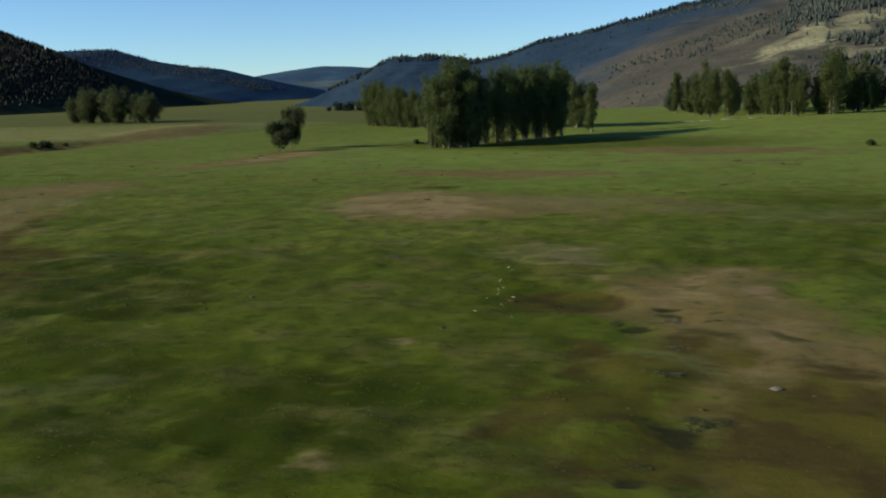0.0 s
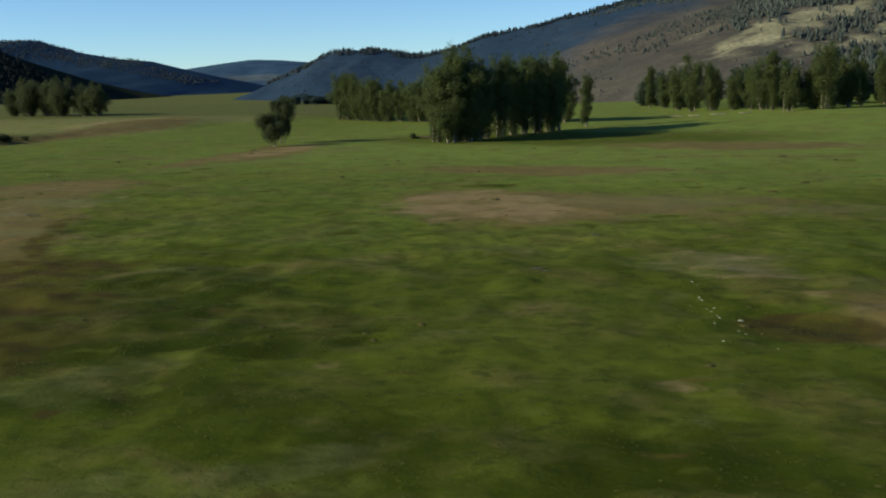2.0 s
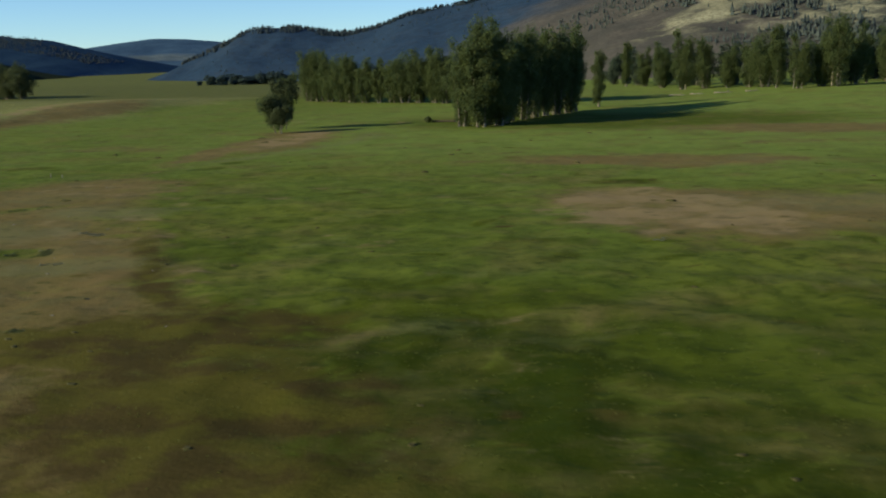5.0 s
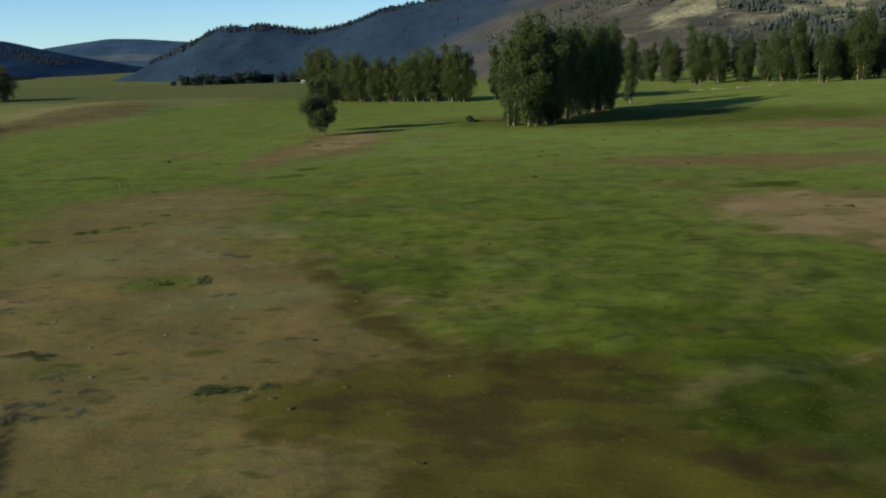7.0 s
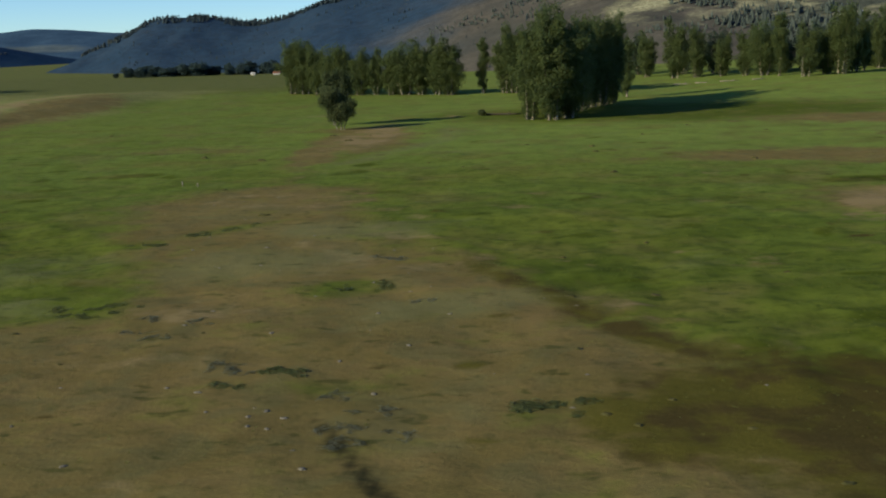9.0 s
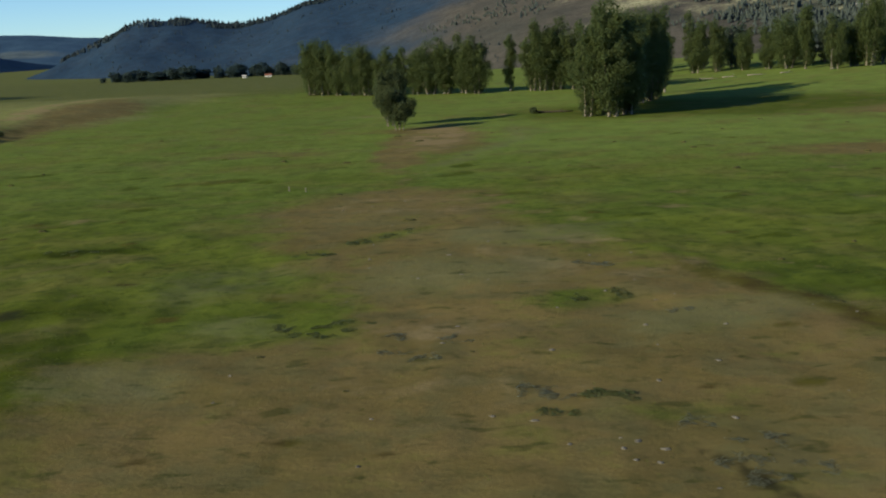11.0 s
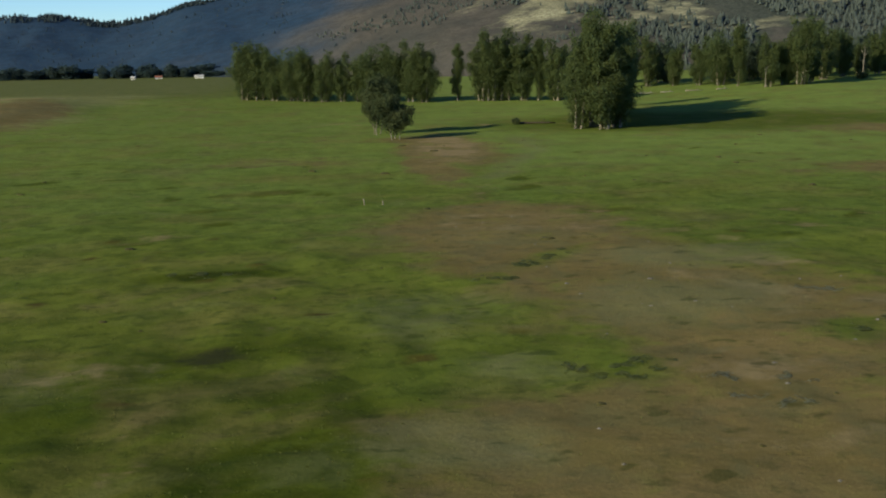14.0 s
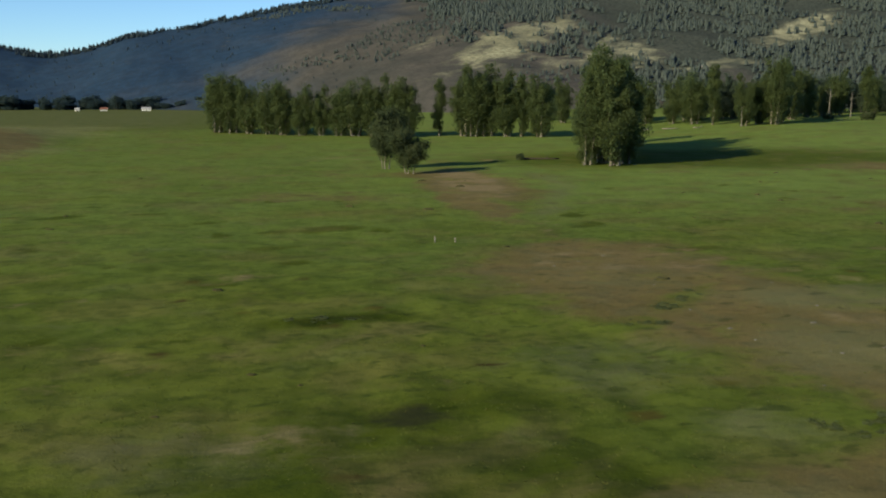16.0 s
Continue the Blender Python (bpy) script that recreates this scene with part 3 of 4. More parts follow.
def range_bare(x, y):
    n = vnoise(x / 30, y / 45, 71, 4) - 0.5
    m = vnoise(x / 14, y / 20, 72, 4) - 0.5
    xx, yy = x + 14 * n + 16 * m, y + 18 * n + 24 * m
    v = blob(xx, yy, 108, 632, 86, 20, 49) + 0.5 * blob(xx, yy, 112, 566, 48, 28, 12) + 0.5 * blob(xx, yy, 150, 590, 20, 48)
    v = v + 0.95 * blob(xx, yy, 275, 604, 62, 15, 37) + 0.8 * blob(xx, yy, 180, 527, 30, 9) + 0.4 * blob(xx, yy, 50, 650, 26, 9, 40) + 0.35 * blob(xx, yy, 225, 520, 26, 20)
    return np.clip(v - 0.5 * smooth(vnoise(x / 10, y / 14, 73, 3), 0.53, 0.64), 0, 1)


# Extent of the painted haze blue on the wooded left slopes.
def range_haze_wood(x, y):
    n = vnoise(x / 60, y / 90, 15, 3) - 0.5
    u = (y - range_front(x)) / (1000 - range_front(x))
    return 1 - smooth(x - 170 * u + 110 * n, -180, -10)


def range_pine(x, y):
    n = vnoise(x / 35, y / 60, 77, 4) - 0.5
    u = (y - range_front(x)) / (1000 - range_front(x))
    return smooth(x - 60 * u + 80 * n, 90, 170) * smooth(u + 0.4 * n, 0.02, 0.2)


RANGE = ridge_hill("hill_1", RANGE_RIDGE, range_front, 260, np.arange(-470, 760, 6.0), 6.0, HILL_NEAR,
                   "long wooded mountainside with pale bare slopes", 60, 6.0, {"bare": range_bare, "haze_wood": range_haze_wood, "pine": range_pine})
DARK_RIDGE = [(-1250, 1000, 175), (-1050, 1000, 140), (-920, 1000, 112), (-852, 1000, 94), (-800, 1000, 76), (-750, 1000, 56), (-705, 1000, 35), (-668, 1000, 16), (-625, 1000, 0), (-592, 1000, -10)]
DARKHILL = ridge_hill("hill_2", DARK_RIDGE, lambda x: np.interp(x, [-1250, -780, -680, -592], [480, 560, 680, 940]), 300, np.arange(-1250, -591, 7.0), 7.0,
                      HILL_DARK, "forested hillside at the valley edge, shade in its colour", 80, 4.0)
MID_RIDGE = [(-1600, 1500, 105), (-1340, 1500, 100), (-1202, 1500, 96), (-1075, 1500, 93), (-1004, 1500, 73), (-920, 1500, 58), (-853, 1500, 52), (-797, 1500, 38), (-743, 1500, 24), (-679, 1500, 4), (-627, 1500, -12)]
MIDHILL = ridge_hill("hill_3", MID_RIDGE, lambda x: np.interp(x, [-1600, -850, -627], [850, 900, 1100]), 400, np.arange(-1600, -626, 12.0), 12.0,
                     HILL_FAR, "forested hill beyond the meadow, haze blue in its colour", 90, 6.0,
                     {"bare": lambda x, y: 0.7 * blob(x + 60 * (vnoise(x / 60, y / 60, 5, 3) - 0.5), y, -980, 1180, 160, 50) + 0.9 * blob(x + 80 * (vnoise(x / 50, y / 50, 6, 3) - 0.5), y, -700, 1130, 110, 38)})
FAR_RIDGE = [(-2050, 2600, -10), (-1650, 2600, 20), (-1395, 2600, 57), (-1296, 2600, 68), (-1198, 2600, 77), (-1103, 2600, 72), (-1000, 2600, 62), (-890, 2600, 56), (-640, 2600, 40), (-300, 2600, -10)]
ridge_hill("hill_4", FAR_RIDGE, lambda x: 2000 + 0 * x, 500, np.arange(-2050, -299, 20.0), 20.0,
           HILL_HAZE, "far hill at the valley end, haze blue in its colour", 95, 6.0,
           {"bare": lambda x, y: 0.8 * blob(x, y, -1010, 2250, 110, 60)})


# ---------------------------------------------------------------- forests on the hills
def conifers(name, height, region, count, size, material, label, seed, keep):
    """Many small conifers as one mesh: two ragged tiers each."""
    rng = np.random.default_rng(seed)
    x = rng.uniform(region[0], region[1], count * 3)
    y = rng.uniform(region[2], region[3], count * 3)
    ok = keep(x, y, rng.random(count * 3))
    x, y = x[ok][:count], y[ok][:count]
    z = height(x, y)
    n = len(x)
    h = size * rng.uniform(0.5, 1.15, n)
    r = h * rng.uniform(0.27, 0.40, n)
    verts, faces = [], []
    sides = 5
    ring = np.arange(sides) * 2 * np.pi / sides
    base_index = 0
    for low, tip, wide in ((0.05, 0.72, 1.0), (0.40, 1.0, 0.68)):
        ang = ring[None, :] + rng.uniform(0, 6.28, n)[:, None]
        rad = (r * wide)[:, None] * rng.uniform(0.7, 1.25, (n, sides))
        rv = np.stack([x[:, None] + rad * np.cos(ang), y[:, None] + rad * np.sin(ang), (z + low * h)[:, None] + rng.uniform(-0.04, 0.04, (n, sides)) * h[:, None]], -1)
        tv = np.stack([x, y, z + tip * h], -1)[:, None, :]
        block = np.concatenate([rv, tv], 1).reshape(-1, 3)
        k = base_index + np.arange(n)[:, None] * (sides + 1)
        i = np.arange(sides)[None, :]
        faces.append(np.stack([k + i, k + (i + 1) % sides, k + sides + 0 * i], -1).reshape(-1, 3))
        verts.append(block)
        base_index += len(block)
    ob = new(name, array_mesh(name, np.concatenate(verts), np.concatenate(faces), material, flat=True))
    return tagged(ob, label, "forest", kind="stuff")


def range_keep(x, y, r, low=0.30, high=0.56):
    u = (y - range_front(x)) / (1000 - range_front(x))
    density = smooth(vnoise(x / 35, y / 60, 77, 4), low, high) * (1 - 0.93 * smooth(range_bare(x, y), 0.12, 0.45))
    return (u > 0.02) & (y < 1015) & (r < density)


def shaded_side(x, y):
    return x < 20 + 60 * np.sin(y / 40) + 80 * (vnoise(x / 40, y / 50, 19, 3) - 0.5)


conifers("forest", RANGE, (-345, 120, 400, 1015), 700, 2.0, NEEDLE_FAR, "conifer forest on the left mountainside, haze blue in its colour", 1,
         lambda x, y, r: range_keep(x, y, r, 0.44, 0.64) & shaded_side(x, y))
conifers("forest", RANGE, (20, 420, 400, 1015), 12000, 4.2, NEEDLE, "dark conifers between bare slopes on the sunny mountainside", 4,
         lambda x, y, r: range_keep(x, y, r, 0.36, 0.54) & (x + 90 * (vnoise(x / 40, y / 60, 29, 3) - 0.5) > 95 - 0.04 * (y - 500)))
conifers("forest", RANGE, (-60, 160, 420, 1000), 3200, 2.6, NEEDLE, "sparse small conifers on the open grey slope", 5,
         lambda x, y, r: range_keep(x, y, r, 0.50, 0.66) & ~shaded_side(x, y))
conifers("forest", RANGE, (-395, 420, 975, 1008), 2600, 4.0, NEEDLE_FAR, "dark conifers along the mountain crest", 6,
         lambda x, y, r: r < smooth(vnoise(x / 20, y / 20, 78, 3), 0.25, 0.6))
conifers("forest", DARKHILL, (-1080, -600, 560, 1015), 14000, 4.6, NEEDLE_DARK, "dense conifer forest with the hill's shade in its colour", 2,
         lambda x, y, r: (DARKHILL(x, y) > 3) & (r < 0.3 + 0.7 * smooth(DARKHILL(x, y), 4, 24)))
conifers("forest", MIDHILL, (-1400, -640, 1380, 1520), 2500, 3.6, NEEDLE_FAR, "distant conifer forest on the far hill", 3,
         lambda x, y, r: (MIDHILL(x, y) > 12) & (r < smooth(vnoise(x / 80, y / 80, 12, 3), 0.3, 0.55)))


# ---------------------------------------------------------------- trees
def tube(bm, points, radii, sides=7):
    """A tapered tube along points."""
    rings = []
    for i, (p, r) in enumerate(zip(points, radii)):
        d = (points[min(i + 1, len(points) - 1)] - points[max(i - 1, 0)]).normalized()
        a = d.orthogonal().normalized()
        b = d.cross(a)
        rings.append([bm.verts.new(p + r * (math.cos(2 * math.pi * k / sides) * a + math.sin(2 * math.pi * k / sides) * b)) for k in range(sides)])
    for lo, hi in zip(rings, rings[1:]):
        for k in range(sides):
            f = bm.faces.new((lo[k], lo[(k + 1) % sides], hi[(k + 1) % sides], hi[k]))
            f.smooth = True
    bm.faces.new(rings[-1])
    bm.faces.new(rings[0][::-1])


def leaf_cloud(rng, lobes, count, size):
    """Leaf clumps: folded pointed leaves, thick near the skin of each lobe, thinning out past it."""
    c = np.array([l[:3] for l in lobes])
    r = np.array([l[3:6] for l in lobes])
    w = (r.prod(1)) ** (2 / 3)
    pick = rng.choice(len(lobes), count, p=w / w.sum())
    d = rng.normal(size=(count, 3))
    d /= np.linalg.norm(d, axis=1)[:, None]
    rad = 0.25 + 1.10 * rng.random(count) ** 0.8
    pos = c[pick] + d * r[pick] * rad[:, None]
    out = pos - pos.mean(0)
    out[:, 2] *= 0.3
    out /= np.linalg.norm(out, axis=1)[:, None] + 0.01
    n = 0.5 * d + 0.6 * out + 0.55 * rng.normal(size=(count, 3))
    n /= np.linalg.norm(n, axis=1)[:, None]
    a = np.cross(n, rng.normal(size=(count, 3)))
    a /= np.linalg.norm(a, axis=1)[:, None]
    b = np.cross(n, a)
    s = (size * rng.uniform(0.55, 1.4, count))[:, None]
    fold = 0.25 * s * n
    v = np.stack([pos - s * a, pos - 0.55 * s * b - fold, pos + s * a, pos + 0.55 * s * b - fold], 1).reshape(-1, 3)
    k = np.arange(count)[:, None] * 4
    f = np.concatenate([k + [0, 1, 2], k + [0, 2, 3]], 0)
    return v, f


def tree_lobes(rng, height, width, stems, clear, lumps, low=0.5):
    """Lobes of a tall crown: each stem carries an upright column of drawn-out lumps with a domed tip."""
    lobes, axes = [], []
    for s in range(stems):
        ang = 2 * math.pi * s / stems + rng.uniform(-0.5, 0.5)
        off = 0 if stems == 1 else width * rng.uniform(0.16, 0.32)
        ox, oy = off * math.cos(ang), off * math.sin(ang)
        top = height * (1 if s == 0 else rng.uniform(0.70, 0.96))
        axes.append((ox, oy, top))
        base = 0.4 * clear + height * rng.uniform(-0.02, 0.06)
        reach = width * (0.28 if stems > 2 else 0.34) * rng.uniform(0.8, 1.2)
        step = (top - base) / lumps
        for j in range(lumps):
            u = (j + 0.5) / lumps
            z = base + (top - base) * u
            prof = min(1.0, low + 1.1 * u) * math.sqrt(max(0.12, 1 - max(0.0, (u - 0.62) / 0.42) ** 2))
            rr = reach * prof * rng.uniform(0.72, 1.2)
            j1, j2 = rng.uniform(-0.5, 0.5, 2) * rr
            cx, cy = ox * (0.55 + 0.55 * u) + j1, oy * (0.55 + 0.55 * u) + j2
            lobes.append((cx, cy, z, rr, rr, step * rng.uniform(0.7, 1.15)))
            for _ in range(rng.integers(2, 5)):
                a2 = rng.uniform(0, 6.28)
                r2 = rr * rng.uniform(0.28, 0.6)
                far = rr * rng.uniform(0.75, 1.25)
                lobes.append((cx + far * math.cos(a2), cy + far * math.sin(a2), z + rng.uniform(-0.3, 0.8) * step, r2, r2, r2 * rng.uniform(0.8, 1.6)))
    return lobes, axes


def make_tree(seed, height, width, stems, clear, label, lumps=9, leaves=12500, leaf=0.21, material=None, name="cottonwood_tree", category="tree"):
    rng = np.random.default_rng(seed)
    lobes, axes = tree_lobes(rng, height, width, stems, clear, lumps, 0.62 if name == "lone_tree" else 0.55)
    root = new(name)
    tagged(root, label, category)
    bm, limbs = bmesh.new(), []
    for ox, oy, top in axes:
        girth = 0.017 * height * rng.uniform(0.8, 1.2)
        pts = [Vector((ox * (0.45 + 0.6 * u) + rng.uniform(-0.12, 0.12), oy * (0.45 + 0.6 * u) + rng.uniform(-0.12, 0.12), -0.3 + u * top * 0.86)) for u in (0, 0.05, 0.16, 0.34, 0.55, 0.78, 1)]
        tube(bm, pts, [girth * f for f in (1.4, 1.0, 0.75, 0.5, 0.3, 0.16, 0.05)], 8)
        for _ in range(2 if stems > 2 else 3):
            i = int(rng.integers(2, 4))
            start = pts[i].lerp(pts[i + 1], rng.random())
            ang = rng.uniform(0, 6.28)
            far = width * rng.uniform(0.14, 0.28)
            end = start + Vector((far * math.cos(ang), far * math.sin(ang), far * rng.uniform(0.6, 1.5)))
            limbs.append(([start, start.lerp(end, 0.5) + Vector((0, 0, -0.15 * far)), end], [girth * 0.30, girth * 0.18, girth * 0.04]))
    trunk = part("trunk", bm, BARK, root, "pale furrowed bark")
    for pts, radii in limbs:
        bm = bmesh.new()
        tube(bm, pts, radii, 5)
        part("limb", bm, BARK, trunk)
    v, f = leaf_cloud(rng, lobes, leaves, leaf)
    part("crown", array_mesh("crown", v, f, None, flat=True), material or LEAF, root)
    return root


def drop_at(ob, x, y, turn=0.0, scale=1.0, wide=1.0, sink=0.05):
    z = float(ground_height(np.array([x]), np.array([y]))[0]) - sink
    ob.matrix_basis = pose(x, y, z, 0, 0, turn) @ Matrix.Diagonal((scale * wide, scale * wide, scale, 1))
    return ob


def place_tree(kind, x, y, height, turn=0.0, wide=1.0, label="", group=""):
    """The first one placed of a kind is the kind itself, the others are copies."""
    entry = KINDS[kind]
    scale = height / entry[1]
    if entry[2]:
        ob = copy_thing(entry[0], Matrix.Identity(4))
    else:
        ob, entry[2] = entry[0], True
    drop_at(ob, x, y, turn, scale, wide)
    if label:
        ob["label"] = label
    if group:
        ob["group"] = group
    return ob


KINDS = {
    "a": [make_tree(11, 18, 7.0, 5, 0.9, "tall cottonwood with a dense dark green crown", 9, 19000, 0.18), 18, False],
    "b": [make_tree(12, 18, 5.6, 3, 0.8, "tall cottonwood with a narrow green crown", 9, 17000, 0.18), 18, False],
    "c": [make_tree(13, 18, 4.2, 1, 0.7, "slender cottonwood standing upright in the meadow", 10, 12500, 0.17), 18, False],
    "d": [make_tree(14, 15, 7.5, 6, 0.7, "broad cottonwood with several stems", 7, 17000, 0.17), 15, False],
    "e": [make_tree(15, 15, 6.0, 4, 0.5, "leafy cottonwood with foliage down to the grass", 8, 17000, 0.17), 15, False],
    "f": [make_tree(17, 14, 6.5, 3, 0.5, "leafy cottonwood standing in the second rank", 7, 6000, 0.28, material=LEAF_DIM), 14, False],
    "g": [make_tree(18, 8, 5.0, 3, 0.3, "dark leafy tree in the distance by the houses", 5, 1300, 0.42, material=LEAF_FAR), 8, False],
    "h": [make_tree(19, 16, 8.5, 6, 0.3, "dark leafy tree in the shade of the hill", 8, 12000, 0.24, material=LEAF_DULL), 16, False],
    "lone": [make_tree(16, 7, 6.0, 3, 4.2, "small lone cottonwood with a rounded crown", 4, 13000, 0.14, material=LEAF_DULL, name="lone_tree"), 7, False],
}

# the grove in the middle of the meadow
for kind, x, y, h, turn, wide in [("a", 1.8, 225, 16.0, 0, 0.95), ("b", 5.6, 222.4, 17.2, 70, 1.15), ("b", 8.8, 225.5, 16.4, 200, 1.1), ("a", 6.0, 228.5, 19.2, 250, 1.0), ("e", 9.2, 231, 18.6, 140, 0.95), ("a", 9.8, 236, 16.0, 190, 0.9), ("a", 11.8, 240.5, 17.6, 20, 0.9), ("a", 13.6, 246, 17.4, 150, 0.95)]:
    place_tree(kind, x, y, h, turn, wide, group="front grove of cottonwoods")
for kind, x, y, h, turn, wide in [("b", 15.6, 250, 17.0, 110, 1.0), ("a", 17.6, 254, 17.8, 30, 0.95), ("e", 20.0, 259, 17.6, 300, 0.9), ("b", 17.2, 261, 17.0, 200, 1.1), ("c", 21.6, 264, 16.6, 0, 1.1), ("c", 26.5, 278, 12.5, 0, 1.2)]:
    place_tree(kind, x, y, h, turn, wide, group="rear grove of cottonwoods")

# the long row behind it
ROW = [("a", -61.5, 336, 15.2), ("e", -57.5, 333, 15.0), ("d", -60, 340, 14.0), ("e", -53, 330, 14.6), ("d", -48, 326, 12.6), ("a", -44.5, 323, 14.0), ("e", -40, 320, 12.4), ("b", -35.5, 318, 11.8), ("e", -31, 316, 12.6), ("d", -27, 315, 13.0),
       ("e", -22.5, 313, 14.6), ("b", -18, 311, 15.0), ("e", -14.8, 310, 13.6), ("c", -6.3, 311, 15.0), ("b", -0.4, 309, 16.2), ("a", 2.0, 308, 16.8), ("e", 5.4, 308, 16.6), ("b", 10, 306, 16.4), ("c", 13.6, 305, 15.6), ("e", 18, 303, 13.5)]
for i, (kind, x, y, h) in enumerate(ROW):
    place_tree(kind, x, y, h * (1 + 0.08 * math.sin(3.7 * i)), 47 * i, 0.95 if kind == "c" else 1.32, group="row of cottonwoods behind the grove")

# the tree line along the foot of the mountain
LINE = [("c", 36, 400, 15), ("b", 42, 392, 16), ("e", 47, 372, 14), ("b", 52, 352, 15.5), ("a", 58, 350, 15), ("e", 64, 345, 14), ("b", 69, 338, 14), ("d", 72, 330, 13), ("c", 74, 322, 16.5),
        ("b", 78, 312, 16.5), ("e", 84, 315, 13), ("a", 87, 312, 15.5), ("b", 93, 320, 16.5), ("c", 98, 326, 15), ("e", 106, 335, 14), ("b", 112, 345, 15), ("a", 122, 352, 14.5), ("e", 132, 360, 13),
        ("b", 142, 366, 15), ("c", 150, 362, 14), ("a", 160, 372, 14.5), ("e", 172, 378, 13), ("b", 184, 385, 14.5), ("a", 198, 390, 15), ("e", 214, 395, 13.5), ("b", 230, 398, 15)]
for i, (kind, x, y, h) in enumerate(LINE):
    place_tree(kind, x, y, h * (1 + 0.16 * math.sin(4.7 * i)), 61 * i, 1.15, group="tree line below the mountain")

# trees at the foot of the dark hill, and far trees by the houses
for i, (u, h) in enumerate([(0.0, 13.5), (0.10, 16.5), (0.24, 17), (0.36, 15), (0.47, 17.5), (0.60, 16.5), (0.72, 14), (0.84, 13), (0.97, 14.5)]):
    x, y = -255 + 57 * u, 416 - 14 * u + 4 * math.sin(2.3 * i)
    place_tree("h", x, y, h, 80 * i, 1.15, group="trees at the foot of the dark hill")
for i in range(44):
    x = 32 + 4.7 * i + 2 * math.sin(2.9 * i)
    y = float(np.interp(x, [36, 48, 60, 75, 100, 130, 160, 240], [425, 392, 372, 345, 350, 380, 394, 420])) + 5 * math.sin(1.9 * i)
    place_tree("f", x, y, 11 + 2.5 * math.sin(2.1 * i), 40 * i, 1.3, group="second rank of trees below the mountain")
rng = np.random.default_rng(27)
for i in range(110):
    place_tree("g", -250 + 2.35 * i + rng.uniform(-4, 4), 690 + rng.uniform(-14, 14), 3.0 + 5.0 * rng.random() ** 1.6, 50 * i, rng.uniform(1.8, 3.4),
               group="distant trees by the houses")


def make_snag(seed, height, label):
    """A bare dead trunk with broken branches."""
    rng = np.random.default_rng(seed)
    root = tagged(new("dead_tree"), label, "tree")
    bm = bmesh.new()
    g = 0.018 * height
    pts = [Vector((rng.uniform(-0.1, 0.1), rng.uniform(-0.1, 0.1), -0.3 + u * height)) for u in (0, 0.08, 0.3, 0.6, 0.85, 1)]
    tube(bm, pts, [g * f for f in (1.4, 1.0, 0.85, 0.65, 0.4, 0.12)], 8)
    part("trunk", bm, POSTWOOD, root)
    for k in range(7):
        a, u = rng.uniform(0, 6.28), rng.uniform(0.35, 0.92)
        base = Vector((0, 0, u * height))
        far = height * rng.uniform(0.07, 0.16)
        tip = base + Vector((far * math.cos(a), far * math.sin(a), far * rng.uniform(0.8, 1.8)))
        bm = bmesh.new()
        tube(bm, [base, base.lerp(tip, 0.55) + Vector((0, 0, -0.1 * far)), tip], [0.3 * g, 0.2 * g, 0.06 * g], 6)
        part("branch", bm, POSTWOOD, root)
    return root


KINDS["snag"] = [make_snag(71, 10, "pale bare dead tree among the tree line"), 10, False]
for i, (x, y, h) in enumerate([(119, 336, 10.0), (76, 310, 5.5), (136, 350, 8.0)]):
    place_tree("snag", x, y, h, 100 * i, 1.0, group="dead trees in the tree line")

# the small trees standing alone in the meadow
place_tree("lone", -32.2, 223.5, 9.4, 0, 0.68, "small dark cottonwood alone in the meadow")
place_tree("lone", -30.0, 214.5, 6.6, 200, 1.0, "low rounded cottonwood beside the lone tree")


# ---------------------------------------------------------------- shrubs, clumps, rocks, logs
def make_shrub(seed, w, h, material, label, leaves=500, leaf=0.16, name="shrub", category="shrub"):
    rng = np.random.default_rng(seed)
    root = tagged(new(name), label, category)
    bm = bmesh.new()
    for k in range(6):
        a = 6.28 * k / 6 + rng.uniform(-0.4, 0.4)
        end = Vector((0.36 * w * math.cos(a), 0.36 * w * math.sin(a), h * rng.uniform(0.6, 0.9)))
        tube(bm, [Vector((0, 0, -0.1)), end * 0.5 + Vector((0, 0, 0.05 * h)), end], [0.03 * h + 0.01, 0.02 * h + 0.008, 0.006], 5)
    part("stems", bm, DEADWOOD, root)
    lobes = [(rng.normal() * 0.24 * w, rng.normal() * 0.24 * w, h * rng.uniform(0.3, 0.6), w * rng.uniform(0.10, 0.28), w * rng.uniform(0.10, 0.28), h * rng.uniform(0.25, 0.42)) for _ in range(9)]
    v, f = leaf_cloud(rng, lobes, leaves, leaf)
    v[:, 2] = np.maximum(v[:, 2], 0.0)
    part("foliage", array_mesh("foliage", v, f, None, flat=True), material, root)
    return root


KINDS["shrub"] = [make_shrub(31, 4.0, 2.4, LEAF_DULL, "dull green willow shrub at the meadow edge", 900, 0.24), 2.4, False]
KINDS["sage"] = [make_shrub(32, 2.0, 0.5, SAGE, "low grey-green sage clump on bare earth", 420, 0.075, "sage_clump", "plant"), 0.5, False]
KINDS["weed"] = [make_shrub(33, 1.6, 0.55, WEED, "dark green weed clump in the grass", 640, 0.075, "weed_clump", "plant"), 0.55, False]

for i, (x, y, h) in enumerate([(89, 222, 1.2), (98, 200, 1.7), (128, 330, 2.6), (134, 322, 2.2), (140, 330, 2.8), (147, 325, 2.4), (155, 332, 3.0), (162, 328, 2.4), (170, 338, 3.0), (118, 335, 2.0), (180, 340, 2.6), (190, 345, 3.0)]):
    place_tree("shrub", x, y, h, 50 * i, 1.1, group="shrubs at the meadow edge")
